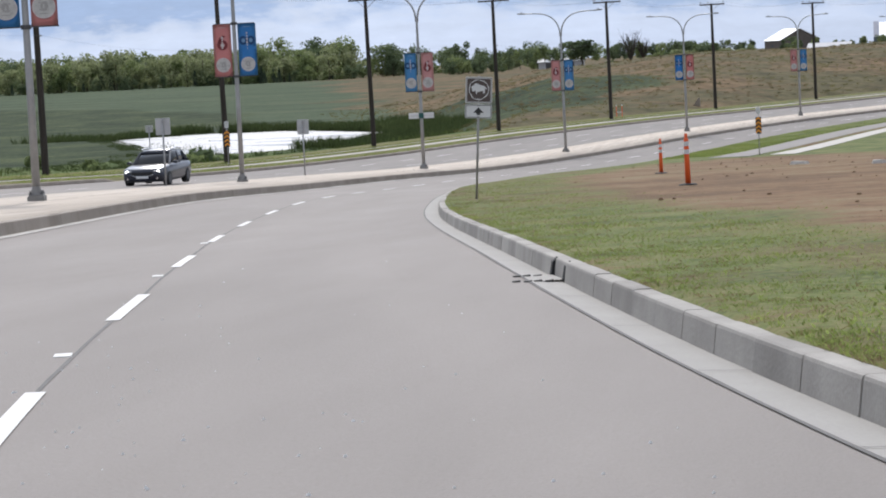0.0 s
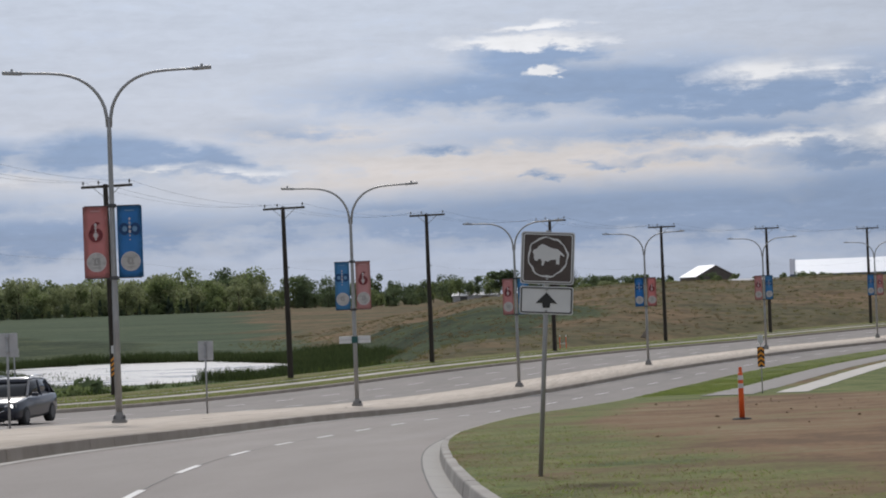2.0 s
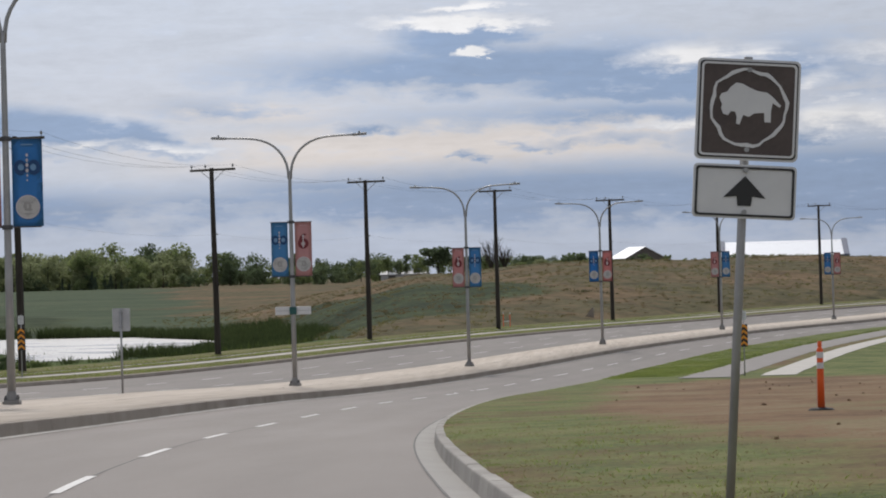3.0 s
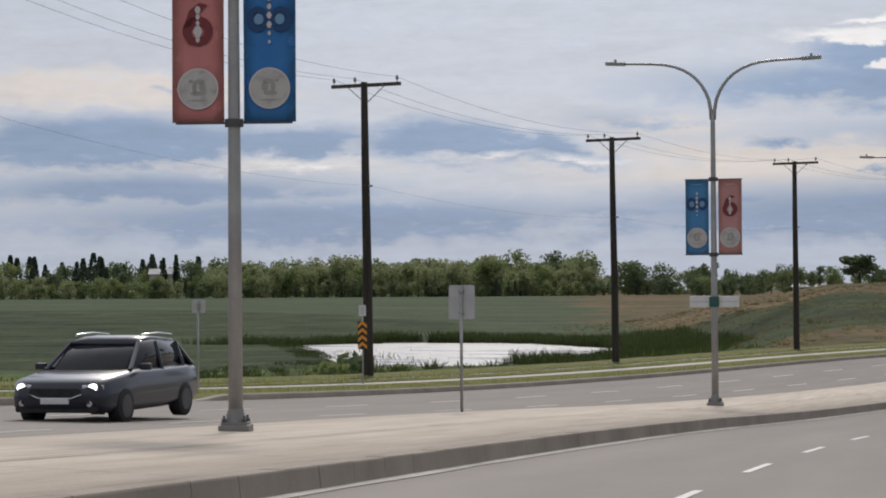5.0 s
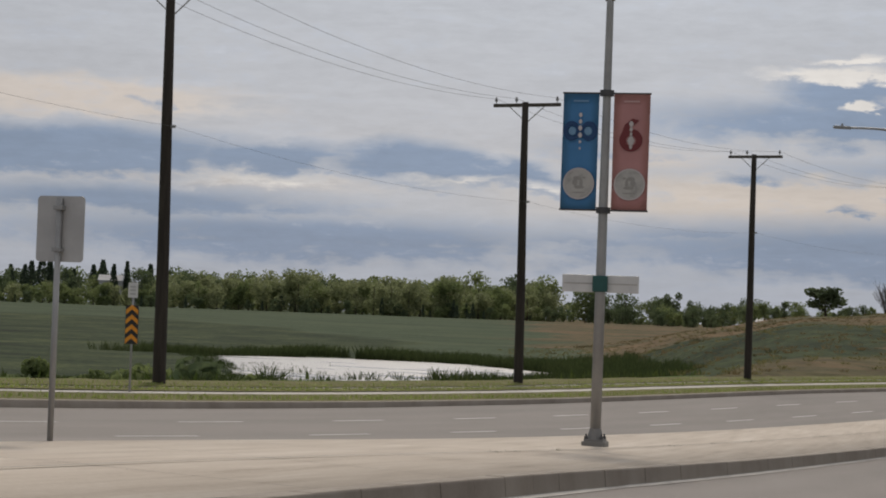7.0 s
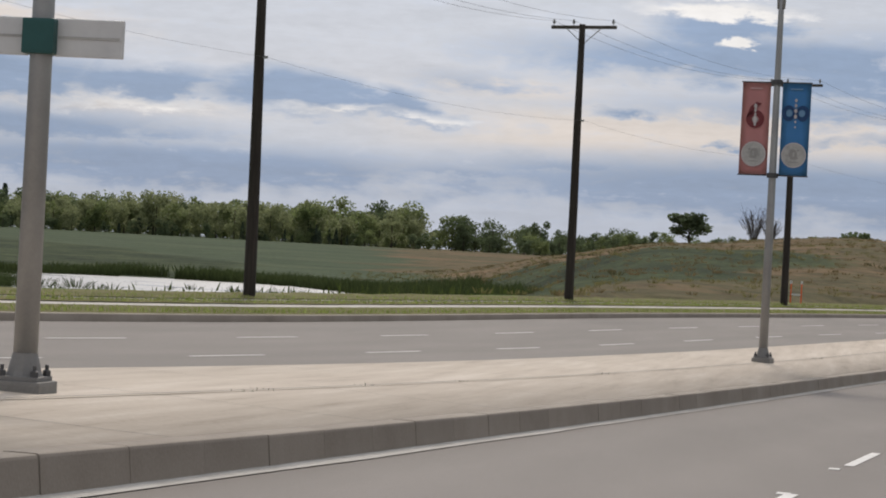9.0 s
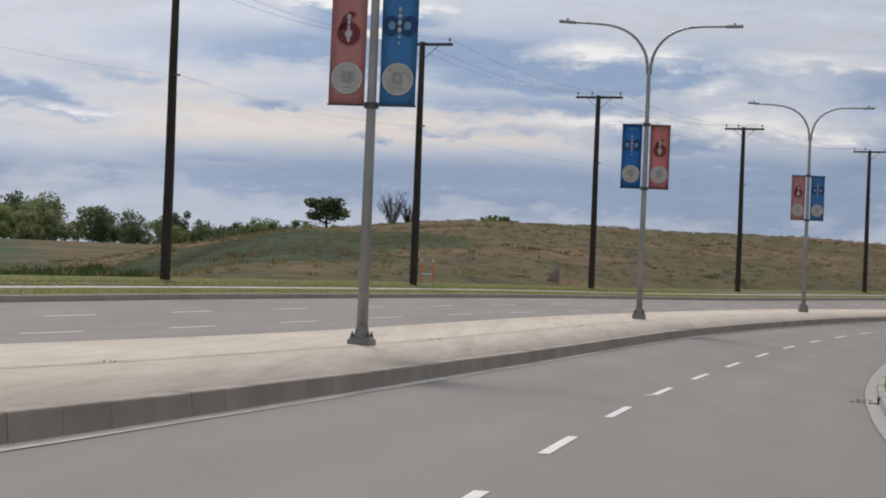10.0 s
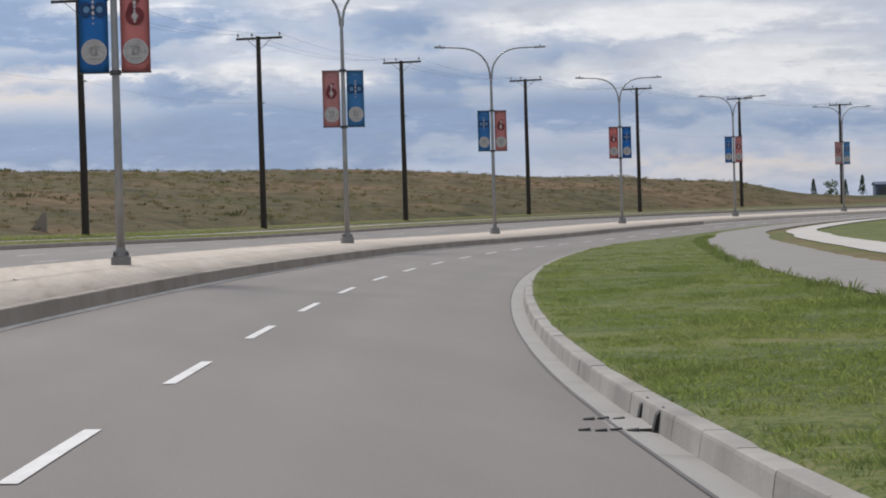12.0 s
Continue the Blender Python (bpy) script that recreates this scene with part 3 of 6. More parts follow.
def strip(name, s0, s1, step, profile, mat, label, category, cover=None):
    """A ribbon along the road. profile(s) gives rows of (u, dz) from left to right."""
    n = max(2, int(round((s1 - s0) / step)))
    bm = bmesh.new()
    rows, grown = [], []
    for i in range(n + 1):
        s = s0 + (s1 - s0) * i / n
        rows.append([bm.verts.new(at(s, u, dz)) for u, dz in profile(s)])
        if cover:
            grown += [cover(s, u) for u, dz in profile(s)]
    for a, b in zip(rows, rows[1:]):
        for k in range(len(a) - 1):
            bm.faces.new((a[k], a[k + 1], b[k + 1], b[k]))
    ob = link(name, bm, mat, True)
    if cover:
        ob.data.attributes.new("cover", "FLOAT", "POINT").data.foreach_set("value", np.array(grown, dtype=np.float32))
    return tagged(ob, label, category, kind="structure")


# ---- ground: one sheet from the road's verges to the horizon ----
POND = ((-131, 243), (-129, 252), (-122, 259), (-111, 260), (-100, 252), (-89, 241), (-78, 228), (-71, 214), (-70, 200), (-75, 188), (-82, 179), (-90, 184), (-99, 198), (-110, 214), (-121, 230))
POND_Z = -4.6


def pond_depth(x, y):
    """Metres inside the pond's outline (negative outside)."""
    inside, near = False, 1e9
    for (x0, y0), (x1, y1) in zip(POND, POND[1:] + POND[:1]):
        if (y0 > y) != (y1 > y) and x < (x1 - x0) * (y - y0) / (y1 - y0) + x0:
            inside = not inside
        t = max(0, min(1, ((x - x0) * (x1 - x0) + (y - y0) * (y1 - y0)) / ((x1 - x0) ** 2 + (y1 - y0) ** 2)))
        near = min(near, math.hypot(x - x0 - t * (x1 - x0), y - y0 - t * (y1 - y0)))
    return near if inside else -near


CREST = ((-180, -2.6), (-30, -2.6), (-10, -2.5), (-5, -1.4), (-2.3, 0.8), (0.5, 2.1), (7.4, 3.4), (14, 3.6), (18.8, 1.9), (22, -0.3), (25, -2.2), (29, -3.2), (180, -3.2))


def crest(az):
    for (a, za), (b, zb) in zip(CREST, CREST[1:]):
        if az <= b:
            t = (az - a) / (b - a)
            return za + (zb - za) * t * t * (3 - 2 * t)
    return -3.2


def ground_z(x, y):
    s, u = plan(x, y)
    rough = 0.12 * noise.noise((x * 0.09, y * 0.09, 0.0))
    if u >= 9.0:
        z = lane(s) + 0.10 + 0.012 * (u - 9.2)
        z += (-3.3 - z) * ease(50, 190, u)
        return z - 0.55 * (1 - ease(44, 50, u)) + rough * ease(40, 60, u)
    if u > U_FAR - 0.2:
        return lane(s) - 0.6
    toe = lane(s) + 0.98
    r, az = math.hypot(x + 5, y - 75), math.degrees(math.atan2(-(x + 5), y - 75))
    a = max(0.0, -18.6 - u)
    t = a / (a + 0.35 * max(0.0, 292 - r) + 1e-6)
    f = 1 - (1 - t) ** 1.6
    top = crest(az)
    # behind the mound the land falls back to the plain
    plain_z = -3.6 + 2.8 * ease(330, 760, r) - 0.5 * ease(1000, 3000, r)
    top = top + (plain_z - top) * ease(300, 430, r)
    z = toe + (top - toe) * f
    z += f * ease(-19, -40, u) * (0.9 * noise.noise((x * 0.022, y * 0.022, 3.1)) + 0.45 * noise.noise((x * 0.07, y * 0.05, 8.0))) * (1 if r < 330 else 1 - ease(330, 420, r))
    # the hollow that holds the pond
    hollow = ease(-18.6, -36, u) * ease(21, 27, az) * (1 - ease(230, 480, r))
    z += (-4.6 - z) * hollow
    if u > -18.6:
        z = lane(s) + 0.45
    d = pond_depth(x, y)
    z += rough * ease(-17, -22, u)
    if d > -14:
        z += (POND_Z + 0.10 - z) * ease(-14, -0.5, d)
        z -= 0.9 * ease(-0.4, 3, d)
    return z


def axis(lo, hi, step, far):
    core = list(np.arange(lo, hi + 0.01, step))
    out, d, a, b = [], step, lo, hi
    head, tail = [], []
    while a > -far or b < far:
        d *= 1.22
        a, b = a - d, b + d
        head.insert(0, a)
        tail.append(b)
    return head + core + tail


def build_ground():
    xs, ys = axis(-185, 90, 2.5, 4300), axis(-70, 440, 2.5, 4300)
    bm = bmesh.new()
    grid = [[bm.verts.new((x, y, ground_z(x, y))) for x in xs] for y in ys]
    for j in range(len(ys) - 1):
        for i in range(len(xs) - 1):
            bm.faces.new((grid[j][i], grid[j][i + 1], grid[j + 1][i + 1], grid[j + 1][i]))
    cover = []
    for w in bm.verts:
        x, y = w.co.x, w.co.y
        u = plan(x, y)[1]
        az, r = math.degrees(math.atan2(-(x + 5), y - 75)), math.hypot(x + 5, y - 75)
        edge = 5 * noise.noise((x * 0.02, y * 0.02, 1.0))
        dry = ease(-2.5, 2.5, 25.4 + 0.6 * edge - az) if x < 40 and y > 100 and u < -12 else 0.0
        wet = max(ease(-38, -18, pond_depth(x, y) + 9 * noise.noise((x * 0.04, y * 0.04, 7.0))), ease(28.5, 32, az + edge * 0.5) * ease(118, 150, r + 2 * edge) * (1 - ease(0, 90, r + 8 * edge - 330 - 130 * ease(30, 37, az))))
        near = ease(23, 28, az) * (1 - ease(112, 140, r + 3 * edge)) if u < -12 else 0.0
        dry = max(dry, 0.22 * ease(30.5, 34, az + edge * 0.5) * ease(380, 440, r + 8 * edge) * (1 - ease(560, 760, r)))
        cover.append((dry, wet * (1 - near), near, 1.0))
    ob = link("ground", bm, PRAIRIE, True)
    layer = ob.data.attributes.new("cover", "FLOAT_COLOR", "POINT")
    layer.data.foreach_set("color", np.array(cover, dtype=np.float32).ravel())
    return tagged(ob, "rough green and straw-brown prairie grass over rolling ground", "ground", kind="structure")


ground = build_ground()


def build_pond():
    bm = bmesh.new()
    cx, cy = sum(q[0] for q in POND) / len(POND), sum(q[1] for q in POND) / len(POND)
    c = bm.verts.new((cx, cy, POND_Z))
    rim = []
    for (x0, y0), (x1, y1) in zip(POND, POND[1:] + POND[:1]):
        for k in range(4):
            t = k / 4
            x, y = x0 + t * (x1 - x0), y0 + t * (y1 - y0)
            w = 1.012 + 0.02 * noise.noise((x * 0.1, y * 0.1, 2.0))
            rim.append(bm.verts.new((cx + w * (x - cx), cy + w * (y - cy), POND_Z)))
    for a, b in zip(rim, rim[1:] + rim[:1]):
        bm.faces.new((c, a, b))
    m = bpy.data.materials.new("pond_water")
    m.use_nodes = True
    n, l = m.node_tree.nodes, m.node_tree.links
    b = n["Principled BSDF"]
    b.inputs["Base Color"].default_value = (0.05, 0.055, 0.05, 1)
    ge = n.new("ShaderNodeNewGeometry")

    def ripple(scale, detail, stretch):
        mp = n.new("ShaderNodeMapping")
        mp.inputs["Scale"].default_value, mp.inputs["Rotation"].default_value = stretch, (0, 0, radians(-25))
        l.new(ge.outputs["Position"], mp.inputs["Vector"])
        t = n.new("ShaderNodeTexNoise")
        t.inputs["Scale"].default_value, t.inputs["Detail"].default_value = scale, detail
        l.new(mp.outputs[0], t.inputs["Vector"])
        return t.outputs["Fac"]

    # wind streaks: rippled water between calm bands
    calm = n.new("ShaderNodeMapRange")
    l.new(ripple(0.30, 5.0, (0.28, 1.0, 1)), calm.inputs["Value"])
    calm.inputs["From Min"].default_value, calm.inputs["From Max"].default_value = 0.29, 0.45
    for socket, lo, hi in (("rough", 0.10, 0.34), ("bump", 0.06, 0.85)):
        mr = n.new("ShaderNodeMapRange")
        l.new(calm.outputs[0], mr.inputs["Value"])
        mr.inputs["To Min"].default_value, mr.inputs["To Max"].default_value = lo, hi
        if socket == "rough":
            l.new(mr.outputs[0], b.inputs["Roughness"])
        else:
            strength = mr.outputs[0]
    bp = n.new("ShaderNodeBump")
    bp.inputs["Distance"].default_value = 0.12
    l.new(strength, bp.inputs["Strength"])
    l.new(ripple(2.0, 4.0, (0.5, 0.9, 1)), bp.inputs["Height"])
    l.new(bp.outputs[0], b.inputs["Normal"])
    return tagged(link("water", bm, m), "bright pond reflecting the pale sky", "pond", kind="structure")


build_pond()

# ---- roads, median, curbs, paths ----
S_A, S_B = -75, 700
def road_tone(s, u):
    """Tone of the asphalt: brightness painted onto the first stretch, and paler wheel tracks."""
    tracks = sum(math.exp(-((u - c) / 0.32) ** 2) for c in (3.45, 4.95, 6.75, 8.1, -2.7, -4.4, -6.1, -7.8, -9.6, -11.2))
    # two soft darker bands that slant across the lanes
    dark_band = 0.0
    for s0, slope, u0, u1 in ((91.2, -1.25, 2.6, 6.0), (122.6, -1.2, 3.4, 7.4)):
        dark_band += math.exp(-((s - s0 - slope * (u - 3.0)) / 1.15) ** 2) * ease(u0, u0 + 0.8, u) * ease(u1, u1 - 0.9, u)
    return -0.14 * dark_band + 0.665 + 0.295 * (1 - ease(15, 85, s)) + 0.06 * tracks - 0.02 + 0.09 * noise.noise((s * 0.06, u * 0.5, 4.0))


def across(u0, u1, n):
    return [u0 + (u1 - u0) * k / n for k in range(n + 1)]


strip("road", S_A, S_B, 0.75, lambda s: [(U_MED - 0.02, cross(U_MED + 1e-6))] + [(u, cross(u)) for u in across(2.9, u_right(s) - gutter_width(s), 22)], M["asphalt"], "worn grey asphalt carriageway with a broken white lane line", "road", road_tone)
strip("road_opposing", S_A, S_B, 2.5, lambda s: [(u, cross(u)) for u in across(U_FAR - 0.02, U_MED_FAR + 0.02, 30)], M["asphalt"], "worn grey asphalt carriageway of three lanes", "road", road_tone)
strip("gutter", S_A, 330, 2.0, lambda s: [(u_right(s) - gutter_width(s), cross(u_right(s) - gutter_width(s)) + 0.004), (u_right(s) + 0.02, cross(u_right(s)) - 0.012)],
      M["gutter"], "pale concrete gutter pan along the curb", "gutter")
strip("median_gutter", S_A, 330, 2.0, lambda s: [(U_MED - 0.02, cross(U_MED + 1e-6) + 0.034), (U_MED + 0.11 + 0.06 * noise.noise((s * 0.8, 0, 0)), cross(U_MED + 0.11) + 0.007)], M["gutter_pale"], "thin pale concrete gutter at the median's foot", "gutter")
strip("median", S_A, S_B, 2.5, lambda s: [(U_MED_FAR, cross(U_MED_FAR)), (U_MED_FAR, cross(U_MED_FAR) + CURB), (0.35, 0.43), (U_MED - 0.17, MED_TOP), (U_MED - 0.17, 0.0)],
      M["concrete"], "broad pale concrete median with broom-swept stripes", "median")


def far_top(s):
    return 0.675 - 0.14 * ease(49.5, 51.5, s) * (1 - ease(57.5, 60, s))


def wavy(s, k, amount):
    return amount * (noise.noise((s * 0.35, k, 0.0)) + 0.6 * noise.noise((s * 1.3, k, 3.0)))


strip("verge", S_A, 420, 1.0, lambda s: [(-20.5, 0.80), (-18.2, 0.98 + wavy(s, 9, 0.04)), (-17.0, 0.95), (-16.35 + wavy(s, 1, 0.12), 0.88)], M["verge"], "rough grass verge round the utility poles", "verge")
strip("edging", S_A, 420, 2.5, lambda s: [(-16.6, 0.86), (-15.85, 0.845)], M["sidewalk"], "narrow pale concrete strip in the verge", "edging")
strip("verge_middle", S_A, 420, 1.0, lambda s: [(-15.95 + wavy(s, 2, 0.10), 0.86), (-15.4, 0.85), (-14.85 + wavy(s, 3, 0.10), 0.82)], M["verge"], "strip of rough grass between pavement and edging", "verge")
strip("pavement", S_A, 420, 2.5, lambda s: [(-15.0, 0.80), (-13.85, 0.765)], M["sidewalk"], "pale concrete pavement along the far road", "pavement")
strip("verge_strip", S_A, 420, 1.0, lambda s: [(-13.95 + wavy(s, 4, 0.08), 0.785), (-13.3, 0.74 + 0.3 * (far_top(s) - 0.675)), (U_FAR - 0.22, far_top(s) - 0.01)], M["verge"], "narrow strip of rough grass behind the far curb", "verge")
strip("far_curb", S_A, S_B, 0.5, lambda s: [(U_FAR - 0.24, 0.4), (U_FAR - 0.24, far_top(s)), (U_FAR - 0.02, far_top(s)), (U_FAR, far_top(s) - 0.02), (U_FAR + 0.02, cross(U_FAR) - 0.02)], M["median_curb"], "brownish grey concrete curb of the far road", "curb")


def curb_rise(s):
    return CURB - 0.03 * ease(60, 84, s)


def lawn_dz(s, d):
    """Height of the lawn d metres behind the curb's face, over the driven lane."""
    top = cross(u_right(s)) + curb_rise(s)
    return table(d, ((0.08, top - 0.02), (0.155, top + 0.02), (0.9, top + 0.032), (1.6, 0.15), (2.4, 0.165), (4.0, 0.178)))


def u_path(s):
    return 14.1 - 1.0 * ease(140, 178, s) - 1.7 * ease(174, 204, s)


def lawn_edge(s):
    return u_right(s) + 1.9 + wavy(s, 5, 0.5) + 5 * ease(60, 92, s)


def grown(s, u):
    """1 on the lawn, falling to 0 on the bare soil before the second bend."""
    d = u - u_right(s)
    bare = (1 - ease(62, 84, s)) * max(0.34 + 0.34 * noise.noise((s * 0.5, u * 0.9, 8.0)), ease(1.6, 4.4, d + 1.3 * noise.noise((s * 0.12, u * 0.25, 6.0))))
    bare = max(bare, ease(84, 92, s) * 0.62 * ease(1.5, 0.9, abs(u - u_path(s) - 1.62)))
    back = 0.75 * ease(11, 19, d) + 0.5 * max(0.0, noise.noise((s * 0.07, u * 0.16, 3.0)))
    return 1 - bare * (1 - min(1.0, back))


strip("lawn", S_A, 420, 0.5, lambda s: [(u_right(s) + d + (wavy(s * 3, 7, 0.025) if d < 0.5 else 0), lawn_dz(s, d)) for d in (0.10, 0.155, 0.9, 1.6, 2.4)], TURF,
      "mown green grass strip beside the curb", "lawn", grown)
strip("soil", S_A, 86, 0.5, lambda s: [(u_right(s) + 2.4, 0.165)] + [(u, 0.178 + 0.012 * (u - 12) + 0.02 * noise.noise((s * 0.5, u * 0.5, 2.0))) for u in (12.8, 13.6, 14.4, 15.2, 16, 17, 18.5, 20, 22, 24.5, 27, 33, 40, 50)], TURF, "bare brown soil with thin dry grass", "soil", grown)
strip("lawn_right", 86, 420, 1.0, lambda s: [(u_right(s) + 2.4, 0.165)] + [(u, 0.158 + 0.010 * (u - 12) + 0.008 * noise.noise((s * 0.3, u * 0.5, 2.0))) for u in (13, 15.5, 17, 19.5, 22, 27, 34, 50)], TURF, "green grass round the paths", "lawn", grown)
strip("path", 76, 420, 0.5, lambda s: [(u_path(s) - 1.15 + wavy(s * 2, 21, 0.16), 0.186 + 0.03 * ease(89, 85, s)), (u_path(s), 0.197 + 0.03 * ease(89, 85, s)), (u_path(s) + 1.15 + wavy(s * 2, 22, 0.12), 0.208 + 0.03 * ease(89, 85, s))], M["path_asphalt"], "grey asphalt cycle path through the grass", "path")
strip("pavement_right", 77, 420, 1.0, lambda s: [(u_path(s) + 2.1 + wavy(s, 23, 0.05), 0.222 + 0.03 * ease(89, 85, s)), (u_path(s) + 3.55 + wavy(s, 24, 0.05), 0.236 + 0.03 * ease(89, 85, s))], M["sidewalk"], "pale concrete pavement beyond the cycle path", "pavement")

# ---- lane markings ----
PERIOD, DASH = 7.86, 3.0


def u_dash(s):
    return table(s, ((-75, 5.6), (-55, 5.78), (-46, 5.97), (-38, 6.20), (-30, 6.27), (-20, 6.17), (-10, 6.02), (0, 5.85), (15, 5.76), (40, 5.78), (60, 5.82), (75, 5.80), (90, 5.72), (110, 5.69), (140, 5.5)))


def build_marking(name, u, start, count, width=0.098):
    holder = base(name, Matrix(), "broken white painted lane line on the asphalt", "lane marking", kind="structure")
    for i in range(count):
        s0 = start(i) if callable(start) else start + i * PERIOD
        bm = bmesh.new()
        rows = []
        for k in range(4):
            s = s0 + DASH * k / 3
            rows.append([bm.verts.new(at(s, u(s) + du, cross(u(s) + du) + 0.006)) for du in (-width / 2, width / 2)])
        for a, b in zip(rows, rows[1:]):
            bm.faces.new((a[0], a[1], b[1], b[0]))
        part("dash", bm, M["paint"], holder)


build_marking("lane_line", u_dash, lambda i: table(i - 6, ((-8, -88.0), (0, -25.1), (2, -9.3), (12, 68.87), (14, 83.7), (19, 119.6), (60, 420.0))), 52)
build_marking("lane_line", lambda s: U_D1, 79.2 - 10 * PERIOD, 40)
build_marking("lane_line", lambda s: U_D2, 81.3 - 10 * PERIOD, 40)


# ---- curb blocks ----
def build_curb(name, s0, s1, length, face, rise, depth, label, mat):
    """A curb of cast blocks; face(s) is the face's u, rise the top over the surface, depth towards the back (sign: which side)."""
    holder = base(name, Matrix(), label, "curb", kind="structure")
    n = int((s1 - s0) / length)
    for i in range(n):
        gap = 0.004 + 0.004 * random.random()
        a, b = s0 + i * length + gap, s0 + (i + 1) * length - gap
        bm = bmesh.new()
        jig = [0.006 * (random.random() - 0.5) for _ in range(2)]
        ends = []
        for s in (a, b):
            f, top = face(s), cross(face(s)) + (rise(s) if callable(rise) else rise) + jig[0]
            sg = 1 if depth > 0 else -1
            ring_ = [(f - 0.03 * sg + jig[1], -0.10 + cross(f)), (f + jig[1], top - 0.022), (f + 0.006 * sg + jig[1], top - 0.006), (f + 0.022 * sg, top), (f + depth, top), (f + depth, top - 0.25)]
            ends.append([bm.verts.new(at(s, u, z)) for u, z in ring_])
        for k in range(6):
            j = (k + 1) % 6
            bm.faces.new((ends[0][k], ends[1][k], ends[1][j], ends[0][j]))
        bm.faces.new(ends[0])
        bm.faces.new(list(reversed(ends[1])))
        bmesh.ops.recalc_face_normals(bm, faces=bm.faces)
        part("curb_block", bm, mat, holder)
    return holder


build_curb("right_curb", -58, 172, 1.0, u_right, lambda s: curb_rise(s) + 0.005, 0.125, "weathered pale concrete curb with open joints beside the grass", M["curb"])
build_curb("median_curb", -70, 240, 1.25, lambda s: U_MED, MED_TOP + 0.004 - cross(U_MED), -0.2, "brownish concrete curb along the median", M["median_curb"])

# ---- street lamps ----
LAMPS = ((-36.0, 0.0, 24, 2.58), (-2.8, 0.14, 24, 1.26), (30.7, -0.78, 24, -0.14), (62.9, 0.09, 13, -1.41), (95.6, 0.46, 3, -2.18), (129.4, 0.07, 8, -2.28), (162.0, -0.05, 18, -2.36), (194.5, -0.13, 20, -2.56),
         (228.3, -0.15, 18, -2.43), (261.3, -0.25, 23, -2.37), (290.9, 0.42, 22, -2.35), (323, 0.2, 22, -2.4), (355, 0.2, 22, -2.45))


